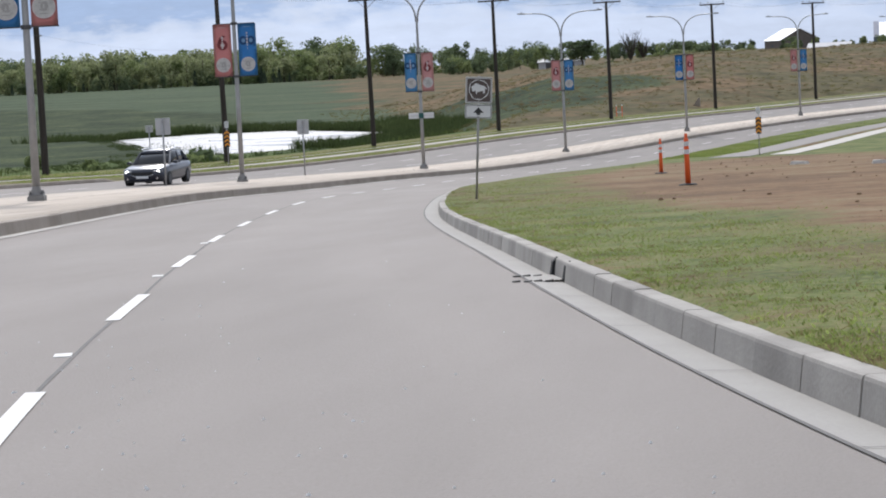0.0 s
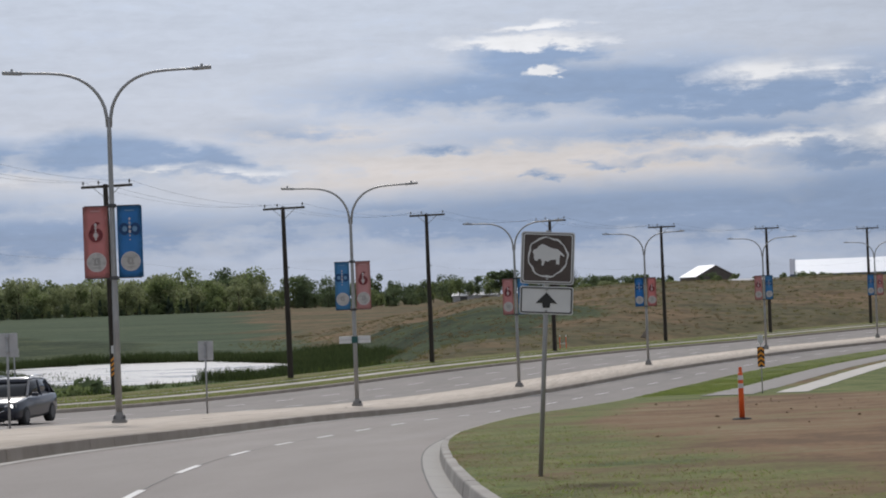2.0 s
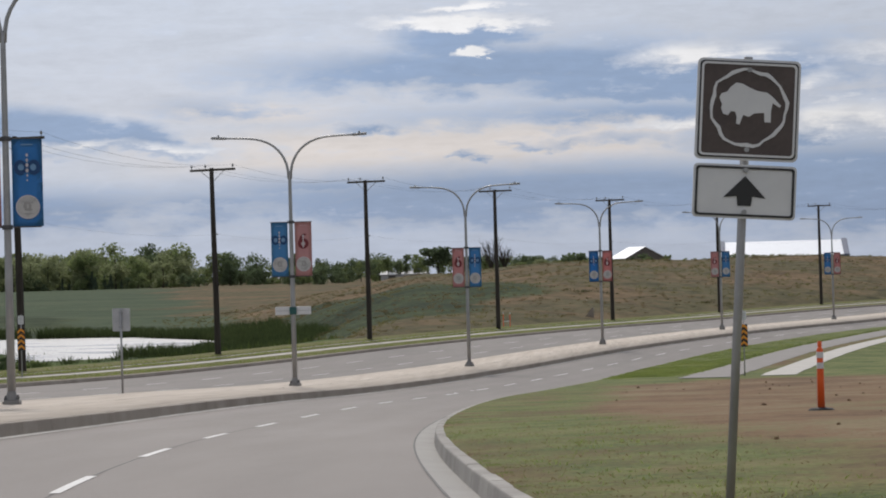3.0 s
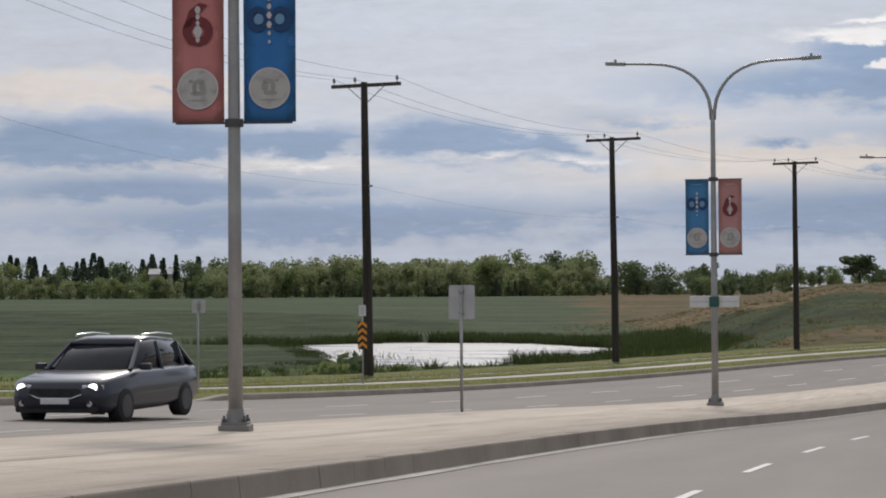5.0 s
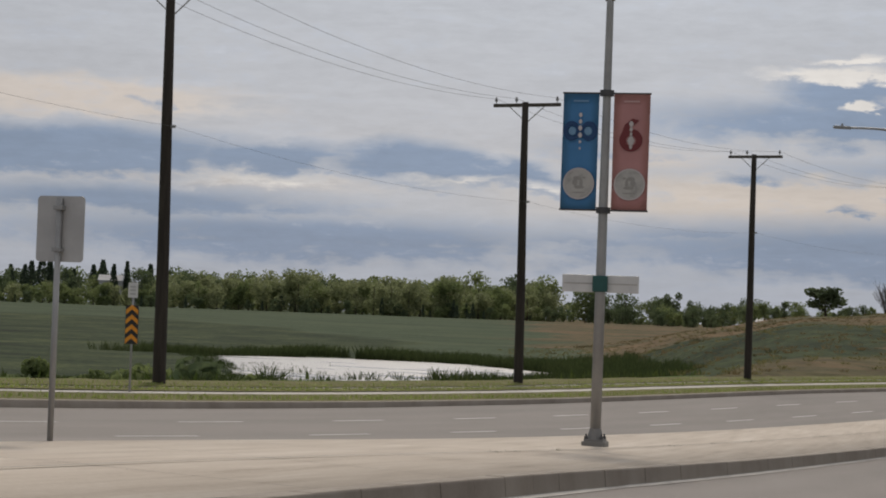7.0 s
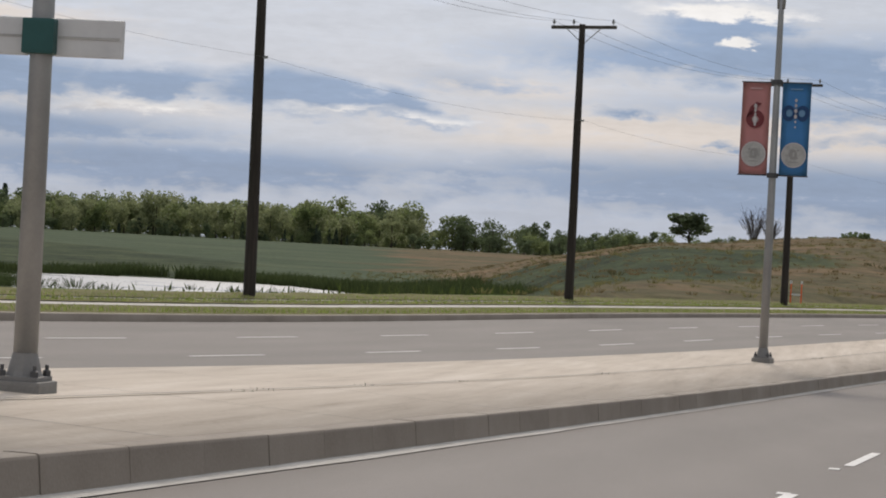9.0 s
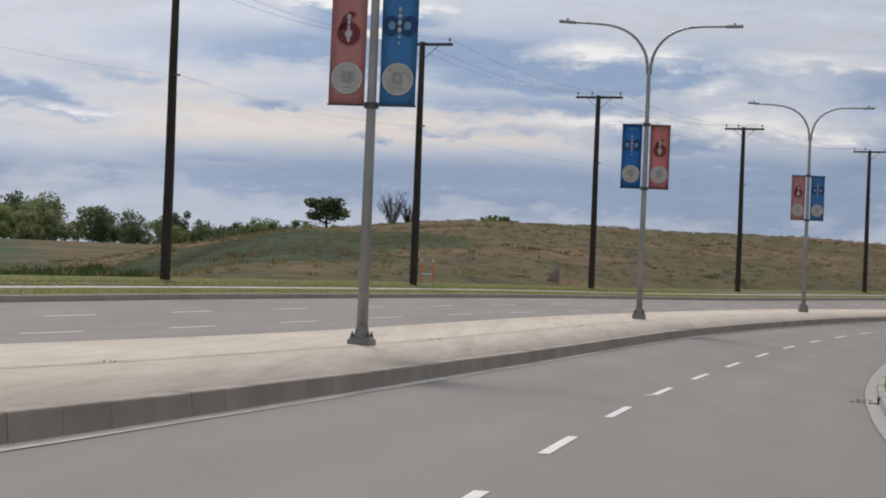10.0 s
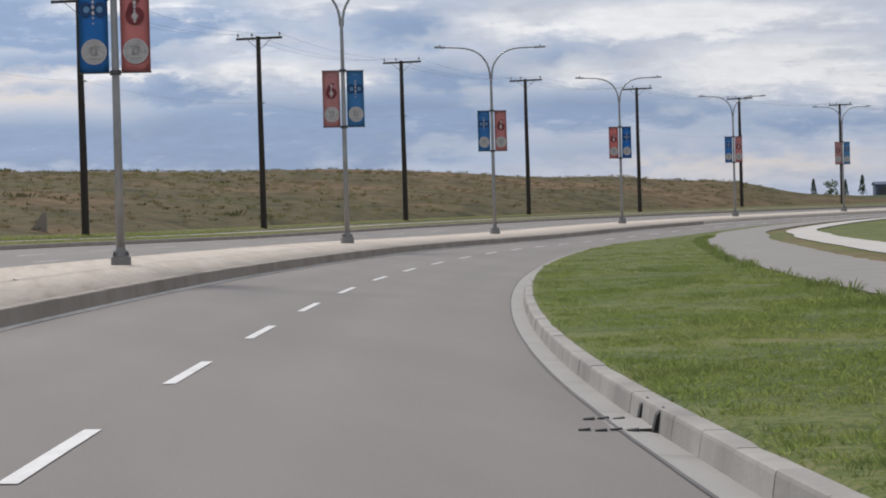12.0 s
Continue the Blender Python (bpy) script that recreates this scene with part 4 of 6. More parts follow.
def build_lamp(m, extra, blue_left, label, wide=0.61):
    lamp = base("street_lamp", m, label, "street lamp", "street lamps on the median")
    top = 7.75 + extra
    bm = bmesh.new()
    box(bm, (-0.20, -0.20, -0.25), (0.20, 0.20, 0.15), 0.03)
    part("footing", bm, M["footing"], lamp, "square grey concrete footing")
    bm = bmesh.new()
    box(bm, (-0.165, -0.165, 0.15), (0.165, 0.165, 0.185), 0.008)
    tube(bm, [(0, 0, 0.185), (0, 0, 0.22), (0, 0, 0.36)], [0.145, 0.13, 0.095], 12)
    part("base_plate", bm, M["skirt"], lamp, "square grey base plate")
    for k in range(4):
        bm = bmesh.new()
        x, y = 0.13 * (1 if k % 2 else -1), 0.13 * (1 if k > 1 else -1)
        tube(bm, [(x, y, 0.18), (x, y, 0.225), (x, y, 0.235), (x, y, 0.27)], [0.034, 0.034, 0.016, 0.016], 6)
        part("anchor_bolt", bm, M["dark_steel"], lamp)
    bm = bmesh.new()
    tube(bm, [(0, 0, 0.3), (0, 0, 3.0), (0, 0, top - 0.4), (0, 0, top)], [0.094, 0.084, 0.061, 0.057], 16)
    part("pole", bm, M["steel"], lamp, "grey galvanised pole", True)
    for sg in (-1, 1):
        bm = bmesh.new()
        pts = [(sg * x, 0, top + z) for x, z in ((0.035, -0.25), (0.05, 0.0), (0.10, 0.28), (0.18, 0.48), (0.28, 0.65), (0.41, 0.81), (0.57, 0.95), (0.77, 1.07), (1.0, 1.16), (1.26, 1.22), (1.6, 1.25), (2.0, 1.265), (2.35, 1.275))]
        tube(bm, pts, [0.05 - 0.018 * k / (len(pts) - 1) for k in range(len(pts))], 8)
        part("arm", bm, M["steel"], lamp, "", True)
        bm = bmesh.new()
        box(bm, (-0.26, -0.11, -0.045), (0.26, 0.11, 0.045), 0.03, Matrix.Translation((sg * 2.56, 0, top + 1.285)) @ Matrix.Rotation(radians(-3 * sg), 4, "Y"))
        head = part("lamp_head", bm, M["steel"], lamp, "flat light-grey lamp head")
        bm = bmesh.new()
        tube(bm, [(sg * 2.56, 0, top + 1.32), (sg * 2.56, 0, top + 1.40)], 0.035, 8)
        part("photocell", bm, M["steel"], head)
    for z in (3.99, 5.95):
        bm = bmesh.new()
        tube(bm, [(0, 0, z - 0.05), (0, 0, z + 0.05)], 0.12, 12)
        part("banner_clamp", bm, M["dark_steel"], lamp)
        for sg in (-1, 1):
            bm = bmesh.new()
            tube(bm, [(sg * 0.1, 0, z), (sg * 0.75, 0, z)], 0.014, 6)
            part("banner_rod", bm, M["dark_steel"], lamp)
    for sg in (-1, 1):
        blue = (sg < 0) == blue_left
        cx, w, z0, z1 = sg * (0.125 + wide / 2), wide, 4.0, 5.94
        bm = bmesh.new()
        n = 10
        rows = []
        for k in range(n + 1):
            z = z0 + (z1 - z0) * k / n
            rows.append([bm.verts.new((cx - w / 2 + w * j / 4, 0.012 * math.sin(3.0 * k / n + sg + j) * (1 if 0 < k < n else 0), z)) for j in range(5)])
        for a, b in zip(rows, rows[1:]):
            for j in range(4):
                bm.faces.new((a[j], a[j + 1], b[j + 1], b[j]))
        bmesh.ops.solidify(bm, geom=bm.faces[:], thickness=0.006)
        ban = part("banner", bm, M["blue_cloth" if blue else "red_cloth"], lamp, "faded blue cloth banner" if blue else "faded red cloth banner", True)
        dark = M["blue_dark" if blue else "red_dark"]
        for face, y in ((-1, -0.024), (1, 0.024)):
            y0, y1 = (y, y + 0.006) if face < 0 else (y - 0.006, y)
            bm = bmesh.new()
            prism(bm, disc(0.265, 32, cx, 4.43), y0, y1)
            part("coin_print", bm, M["coin"], ban, "pale grey printed coin disc")
            bm = bmesh.new()
            ring(bm, disc(0.265, 32, cx, 4.43), disc(0.245, 32, cx, 4.43), y0 - 0.003, y1 + 0.003)
            part("coin_rim", bm, M["print_pale"], ban)
            bm = bmesh.new()
            for px, pz, pr, ph in ((-0.02, 0.09, 0.075, 0.035), (-0.06, 0.02, 0.045, 0.06), (0.045, 0.01, 0.03, 0.075), (0.01, -0.06, 0.09, 0.03), (0.0, -0.15, 0.12, 0.012), (0.09, 0.10, 0.03, 0.02)):
                prism(bm, disc(pr, 14, cx + px * (1 if blue else -1), 4.43 + pz, ph), y0 - 0.003, y1 + 0.003)
            part("coin_relief", bm, M["coin_dark"], ban, "darker relief marks on the coin")
            bm = bmesh.new()
            if blue:
                for k in (-1, 1):
                    ring(bm, disc(0.142, 24, cx + 0.148 * k, 5.31, 0.165), disc(0.075, 24, cx + 0.135 * k, 5.31, 0.085), y0, y1)
            else:
                ring(bm, disc(0.195, 24, cx, 5.17, 0.19), disc(0.085, 24, cx + 0.0, 5.16, 0.085), y0, y1)
                prism(bm, [(cx - 0.192, 5.19), (cx - 0.08, 5.24), (cx + 0.01, 5.40), (cx + 0.13, 5.50), (cx + 0.02, 5.53), (cx - 0.11, 5.43)], y0, y1)
            part("emblem", bm, dark, ban, "dark printed emblem")
            if blue:
                for k in (-1, 1):
                    bm = bmesh.new()
                    prism(bm, disc(0.062, 16, cx + 0.135 * k, 5.31, 0.07), y0, y1)
                    part("emblem_centre", bm, M["blue_pale"], ban, "pale blue printed disc")
            bm = bmesh.new()
            prism(bm, [(cx - 0.13, 5.80), (cx + 0.13, 5.80), (cx + 0.13, 5.83), (cx - 0.13, 5.83)], y0, y1)
            part("lettering_bar", bm, M["blue_pale" if blue else "red_pale"], ban)
            for z, r in (((5.02, 0.018), (5.13, 0.022), (5.24, 0.036), (5.36, 0.036), (5.47, 0.03), (5.58, 0.03)) if blue else ((5.06, 0.03), (5.16, 0.062), (5.27, 0.026), (5.35, 0.03), (5.44, 0.04))):
                bm = bmesh.new()
                prism(bm, [(cx - r, z), (cx - 0.4 * r, z - 1.2 * r), (cx + 0.4 * r, z - 1.2 * r), (cx + r, z), (cx + 0.4 * r, z + 1.2 * r), (cx - 0.4 * r, z + 1.2 * r)], y0 - 0.003, y1 + 0.003)
                part("ornament", bm, M["print_pale"], ban)
    return lamp


def upright(s, u, dz, azimuth):
    return Matrix.Translation(at(s, u, dz)) @ Matrix.Rotation(radians(azimuth), 4, "Z")


plain = {}
for i, (s, u, az, z) in enumerate(LAMPS):
    blue_left = i % 2 == 1
    m = upright(s, u, z - 0.02 - lane(s), az)
    if i == 2:
        build_lamp(m, 0.59, blue_left, "taller grey twin-arm street lamp with red and blue banners", 0.67)
    elif blue_left in plain:
        copy_thing(plain[blue_left], m)
    else:
        plain[blue_left] = build_lamp(m, 0.0, blue_left, "grey twin-arm street lamp with two cloth banners")

# ---- utility poles and wires ----
POLES = ((2.0, -17.0, None), (28.3, -17.0, None), (54.7, -17.0, None), (81.0, -17.0, -1.34), (107.1, -17.0, -1.75), (132.6, -16.97, -1.65), (157.1, -16.56, -1.70), (183.2, -16.81, -1.93), (208.7, -16.64, -1.90),
         (235.3, -16.9, -1.78), (262.9, -17.57, -1.75), (284.4, -16.1, -1.68), (312.6, -17.95, -1.59), (335.7, -17.9, -1.66), (360, -18, -1.7))
POLE_H = 10.55
ARM = ((-1.26, 0.24), (-0.43, 0.24), (1.22, 0.24))


def build_pole(m):
    pole = base("utility_pole", m, "dark weathered wooden utility pole with a crossarm", "utility pole", "utility poles along the far road")
    bm = bmesh.new()
    tube(bm, [(0, 0, -0.6), (0, 0, 0.0), (0.01, 0, 3.5), (-0.01, 0.01, 7), (0, 0, POLE_H)], [0.185, 0.18, 0.165, 0.145, 0.12], 14)
    part("pole", bm, M["timber"], pole, "", True)
    bm = bmesh.new()
    box(bm, (-1.36, 0.12, POLE_H - 0.16), (1.36, 0.22, POLE_H - 0.03), 0.012)
    part("crossarm", bm, M["arm_timber"], pole)
    for sg in (-1, 1):
        bm = bmesh.new()
        tube(bm, [(sg * 0.05, 0.15, POLE_H - 0.72), (sg * 0.72, 0.17, POLE_H - 0.14)], 0.018, 6)
        part("brace", bm, M["steel"], pole)
    for x, h in ARM:
        bm = bmesh.new()
        z = POLE_H - 0.03
        tube(bm, [(x, 0.17, z), (x, 0.17, z + 0.08), (x, 0.17, z + 0.085), (x, 0.17, z + 0.16), (x, 0.17, z + 0.20), (x, 0.17, z + 0.24)], [0.016, 0.016, 0.055, 0.06, 0.035, 0.04], 10)
        part("insulator", bm, M["insulator"], pole)
    bm = bmesh.new()
    box(bm, (0.13, -0.03, 6.76), (0.26, 0.03, 6.84), 0.008)
    part("neutral_bracket", bm, M["steel"], pole)
    return pole


tops, first = [], None
for s, u, z in POLES:
    q = at(s, u)
    q.z = z if z is not None else lane(s) + 0.93
    a = heading(s)
    lean = Matrix.Rotation(radians(-0.6 if 70 < s < 110 else -0.15), 4, "Y")
    m = Matrix.Translation(q) @ Matrix.Rotation(a, 4, "Z") @ lean
    if first is None:
        first = build_pole(m)
    else:
        copy_thing(first, m)
    tops.append([m @ Vector((x, 0.17, POLE_H + 0.16)) for x, h in ARM] + [m @ Vector((0.22, 0, 6.8))])

for k in range(4):
    bm = bmesh.new()
    pts = []
    for a, b in zip(tops, tops[1:]):
        for i in range(16):
            t = i / 16
            q = a[k].lerp(b[k], t)
            q.z -= (0.55 if k < 3 else 0.35) * 4 * t * (1 - t)
            pts.append(q)
    tube(bm, pts + [tops[-1][k]], 0.0055 if k < 3 else 0.0032, 5)
    tagged(link("power_line", bm, M["wire"]), "thin grey overhead wire sagging between wooden poles", "power line", "overhead wires")

# ---- signs ----
def turned(s, u, dz, toward):
    """A pose at (s, u) whose -y side faces back along the road; toward: degrees of turn from square on."""
    return Matrix.Translation(at(s, u, dz)) @ Matrix.Rotation(heading(s) + radians(toward), 4, "Z")


def build_bison_sign():
    m = turned(-9.3, 10.23, 0.20, -2) @ Matrix.Rotation(radians(4.0), 4, 'Y')
    m = m @ Matrix.Diagonal((1.135, 1.0, 1.11, 1))
    sign = base("tourist_sign", m, "brown square sign with a white bison over an arrow plate", "road sign")
    bm = bmesh.new()
    tube(bm, [(0, 0.05, -0.3), (0, 0.05, 1.2), (0, 0.05, 2.15)], 0.021, 10)
    part("post", bm, M["steel"], sign, "grey steel post", True)
    w, zc = 0.47, 1.90
    bm = bmesh.new()
    prism(bm, rounded(w, w, 0.025, 4, 0, zc), -0.003, 0.012)
    plate = part("bison_plate", bm, M["sign_white"], sign, "brown plate with white edge")
    bm = bmesh.new()
    prism(bm, rounded(w - 0.022, w - 0.022, 0.02, 4, 0, zc), -0.008, -0.003)
    part("plate_rim", bm, M["sign_black"], plate)
    bm = bmesh.new()
    ring(bm, rounded(w - 0.035, w - 0.035, 0.02, 4, 0, zc), rounded(w - 0.055, w - 0.055, 0.015, 4, 0, zc), -0.016, -0.012)
    part("white_border", bm, M["sign_white"], plate)
    bm = bmesh.new()
    prism(bm, rounded(w - 0.035, w - 0.035, 0.02, 4, 0, zc), -0.012, -0.008)
    part("brown_field", bm, M["sign_brown"], plate)
    outer, inner = [], []
    for k in range(40):
        a = 2 * math.pi * k / 40
        r = 0.178 + 0.004 * math.sin(3 * a + 1) + 0.004 * math.sin(8 * a) + 0.003 * math.sin(13 * a)
        g = 0.014 + 0.004 * math.sin(7 * a)
        outer.append((r * math.cos(a), zc + 0.01 + 1.03 * r * math.sin(a)))
        inner.append(((r - g) * math.cos(a), zc + 0.01 + 1.03 * (r - g) * math.sin(a)))
    bm = bmesh.new()
    ring(bm, outer, inner, -0.017, -0.012)
    part("hoop", bm, M["sign_white"], plate, "rough white painted hoop")
    shape = ((-0.136, 0.040), (-0.128, 0.062), (-0.100, 0.072), (-0.086, 0.094), (-0.060, 0.116), (-0.030, 0.112), (0.000, 0.096), (0.040, 0.080), (0.085, 0.074), (0.110, 0.056), (0.152, 0.014), (0.144, 0.006), (0.112, 0.026),
             (0.106, -0.010), (0.106, -0.066), (0.078, -0.066), (0.074, -0.022), (0.030, -0.026), (0.004, -0.044), (-0.022, -0.036), (-0.030, -0.056), (-0.038, -0.082), (-0.054, -0.078), (-0.052, -0.046), (-0.060, -0.022), (-0.080, -0.020), (-0.094, -0.040), (-0.116, -0.034), (-0.126, -0.008), (-0.122, 0.012))
    bm = bmesh.new()
    prism(bm, [(x * 0.98, zc + 0.01 + z * 0.98) for x, z in shape], -0.017, -0.012)
    bmesh.ops.triangulate(bm, faces=[f for f in bm.faces if len(f.verts) > 4])
    part("bison", bm, M["sign_white"], plate, "white bison outline")
    za, h = 1.52, 0.25
    bm = bmesh.new()
    prism(bm, rounded(w, h, 0.02, 4, 0, za), -0.003, 0.012)
    arrow = part("arrow_plate", bm, M["sign_white"], sign, "white plate with a black upward arrow")
    bm = bmesh.new()
    ring(bm, rounded(w - 0.02, h - 0.02, 0.015, 4, 0, za), rounded(w - 0.04, h - 0.04, 0.012, 4, 0, za), -0.008, -0.003)
    part("black_border", bm, M["sign_black"], arrow)
    bm = bmesh.new()
    prism(bm, [(x, za + z) for x, z in ((0, 0.072), (-0.096, -0.028), (-0.036, -0.022), (-0.030, -0.066), (0.030, -0.066), (0.036, -0.022), (0.096, -0.028))], -0.008, -0.003)
    bmesh.ops.triangulate(bm, faces=[f for f in bm.faces if len(f.verts) > 4])
    part("arrow", bm, M["sign_black"], arrow)
    for z in (2.085, 1.715, 1.62, 1.425):
        bm = bmesh.new()
        tube(bm, [(0, -0.02, z), (0, 0.03, z)], 0.012, 8)
        part("bolt", bm, M["steel"], sign)
    return sign


build_bison_sign()


def build_back_plate(s, u, dz, top, w, h, toward, name="road_sign", label="plain grey back of a road sign on a steel post"):
    sign = base(name, turned(s, u, dz, toward), label, "road sign", "signs seen from behind")
    bm = bmesh.new()
    tube(bm, [(0, 0, -0.3), (0, 0, top - 0.02)], 0.032, 8)
    part("post", bm, M["steel"], sign, "", True)
    bm = bmesh.new()
    prism(bm, rounded(w, h, 0.04, 4, 0, top - h / 2), 0.035, 0.043)
    part("plate", bm, M["sign_back"], sign, "bare aluminium plate back")
    for z in (top - 0.12, top - h + 0.12):
        bm = bmesh.new()
        box(bm, (-0.05, -0.04, z - 0.02), (0.05, 0.035, z + 0.02), 0.004)
        part("bracket", bm, M["steel"], sign)


build_back_plate(46.3, -1.77, 0.46, 2.47, 0.53, 0.66, -4)
build_back_plate(26.9, -2.75, 0.46, 2.42, 0.53, 0.60, 3)
build_back_plate(62.5, -14.4, 0.80, 2.45, 0.40, 0.36, 3)


def build_chevron(m, label):
    sign = base("hazard_marker", m, label, "road sign", "chevron markers")
    bm = bmesh.new()
    tube(bm, [(0, 0.03, -0.3), (0, 0.03, 2.65)], 0.028, 8)
    part("post", bm, M["steel"], sign, "", True)
    bm = bmesh.new()
    prism(bm, rounded(0.32, 0.92, 0.03, 4, 0, 1.60), -0.004, 0.01)
    board = part("board", bm, M["sign_black"], sign, "black board with amber chevrons")
    for k in range(4):
        z = 1.20 + 0.23 * k
        bm = bmesh.new()
        prism(bm, [(-0.15, z - 0.05), (0, z + 0.075), (0.15, z - 0.05), (0.15, z + 0.06), (0, z + 0.185), (-0.15, z + 0.06)], -0.010, -0.004)
        bmesh.ops.triangulate(bm, faces=[f for f in bm.faces if len(f.verts) > 4])
        part("chevron", bm, M["sign_amber"], board, "amber chevron")
    bm = bmesh.new()
    prism(bm, rounded(0.24, 0.36, 0.02, 4, 0, 2.42), -0.004, 0.01)
    tab = part("tab", bm, M["sign_white"], sign, "small white tab with dark bars")
    for z in (2.50, 2.42, 2.33):
        bm = bmesh.new()
        box(bm, (-0.07, -0.009, z - 0.02), (0.07, -0.004, z + 0.02))
        part("bar", bm, M["sign_back"], tab)
    return sign


marker = build_chevron(turned(75.0, -14.6, 0.78, 8), "black and amber chevron marker beside a utility pole")
tagged(copy_thing(marker, turned(78.5, 15.5, 0.28, 2)), "black and amber chevron marker in the grass")

M["teal"] = material("teal", [(0.012, 0.075, 0.070), (0.02, 0.10, 0.095)], 0.5, scale=4)
# street-name blades on one of the lamps
name_m = turned(62.9, 0.09, -1.41 - lane(62.9), 8)
blades = base("street_name_sign", name_m, "pair of pale street-name blades clamped to a lamp", "road sign")
for sg in (-1, 1):
    bm = bmesh.new()
    box(bm, (sg * 0.37 - 0.27, -0.02, 2.60), (sg * 0.37 + 0.27, 0.02, 2.89), 0.012)
    blade = part("blade", bm, M["sign_white"], blades, "pale grey extruded blade")
    bm = bmesh.new()
    box(bm, (sg * 0.37 - 0.24, -0.026, 2.735), (sg * 0.37 + 0.24, -0.02, 2.755))
    part("lettering_bar", bm, M["coin"], blade)
bm = bmesh.new()
box(bm, (-0.125, -0.125, 2.61), (0.125, 0.125, 2.88), 0.02)
part("clamp", bm, M["teal"], blades, "dark teal clamp")


# ---- traffic delineators on the bare soil ----
def build_delineator(m, label):
    post = base("delineator_post", m, label, "delineator post", "orange delineators")
    bm = bmesh.new()
    tube(bm, [(0, 0, 0), (0, 0, 0.02), (0, 0, 0.045), (0, 0, 0.06)], [0.20, 0.20, 0.17, 0.06], 16)
    part("rubber_base", bm, M["rubber"], post)
    bm = bmesh.new()
    tube(bm, [(0, 0, 0.04), (0, 0, 0.62), (0, 0, 0.93), (0, 0, 0.96)], [0.055, 0.05, 0.045, 0.03], 14)
    part("tube", bm, M["orange"], post, "faded orange plastic tube", True)
    for z in (0.64, 0.80):
        bm = bmesh.new()
        tube(bm, [(0, 0, z), (0, 0, z + 0.09)], 0.0525, 14, False)
        part("reflective_band", bm, M["sign_white"], post, "dull white band")
    bm = bmesh.new()
    tube(bm, [(0, 0, 0.95), (0, 0, 0.98), (0.0, 0, 1.05)], [0.02, 0.035, 0.03], 10)
    part("grip", bm, M["orange"], post)
    return post


first_post = build_delineator(turned(-9.4, 14.46, 0.19, 0) @ Matrix.Rotation(radians(-0.6), 4, "Y"), "upright orange plastic delineator post on bare soil")
copy_thing(first_post, turned(14.3, 15.0, 0.20, 0))

# small orange marker and leaning grey sheet beside the far verge
marker = base("utility_marker", turned(161.5, -17.6, 0.98, 0), "faded orange utility marker with two posts", "marker")
for x in (-0.28, 0.28):
    bm = bmesh.new()
    tube(bm, [(x, 0, -0.1), (x, 0, 0.95)], 0.035, 8)
    p_ = part("stake", bm, M["orange"], marker)
    bm = bmesh.new()
    tube(bm, [(x, 0, 0.95), (x, 0, 1.1)], 0.05, 8)
    part("cap", bm, M["sign_white"], p_)
bm = bmesh.new()
box(bm, (-0.3, -0.02, 0.36), (0.3, 0.02, 0.44), 0.01)
part("rail", bm, M["sign_white"], marker, "pale rail")

bm = bmesh.new()
prism(bm, [(-1.5, 0), (-0.5, 0.28), (0.02, 1.0), (0.22, 1.05), (0.22, 0)], -0.06, 0.06)
tagged(link("culvert_wall", bm, M["median_curb"]), "grey concrete culvert wing wall in the slope", "culvert").matrix_world = turned(186.0, -20.0, 1.0, 4)


# ---- oncoming car, standing in the middle far lane with its headlights on ----
def paint(name, col, rough, metal, coat):
    m = bpy.data.materials.new(name)
    m.use_nodes = True
    b = m.node_tree.nodes["Principled BSDF"]
    b.inputs["Base Color"].default_value = (*col, 1)
    b.inputs["Roughness"].default_value, b.inputs["Metallic"].default_value = rough, metal
    b.inputs["Coat Weight"].default_value = coat
    return m


CAR_PAINT = paint("car_paint", (0.008, 0.011, 0.024), 0.30, 0.1, 0.5)
CAR_GLASS = paint("car_glass", (0.012, 0.014, 0.016), 0.05, 0.0, 0.0)
CHROME = paint("chrome", (0.62, 0.62, 0.63), 0.15, 1.0, 0.0)
LIGHT = bpy.data.materials.new("headlight")
LIGHT.use_nodes = True
LIGHT.node_tree.nodes["Principled BSDF"].inputs["Emission Color"].default_value = (1.0, 0.98, 0.92, 1)
LIGHT.node_tree.nodes["Principled BSDF"].inputs["Emission Strength"].default_value = 2.5


def loft(bm, sections, cap=True):
    rows = [[bm.verts.new(q) for q in sec] for sec in sections]
    n = len(rows[0])
    for a, b in zip(rows, rows[1:]):
        for k in range(n):
            j = (k + 1) % n
            bm.faces.new((a[k], a[j], b[j], b[k]))
    if cap:
        bm.faces.new(rows[0])
        bm.faces.new(list(reversed(rows[-1])))
    bmesh.ops.recalc_face_normals(bm, faces=bm.faces)


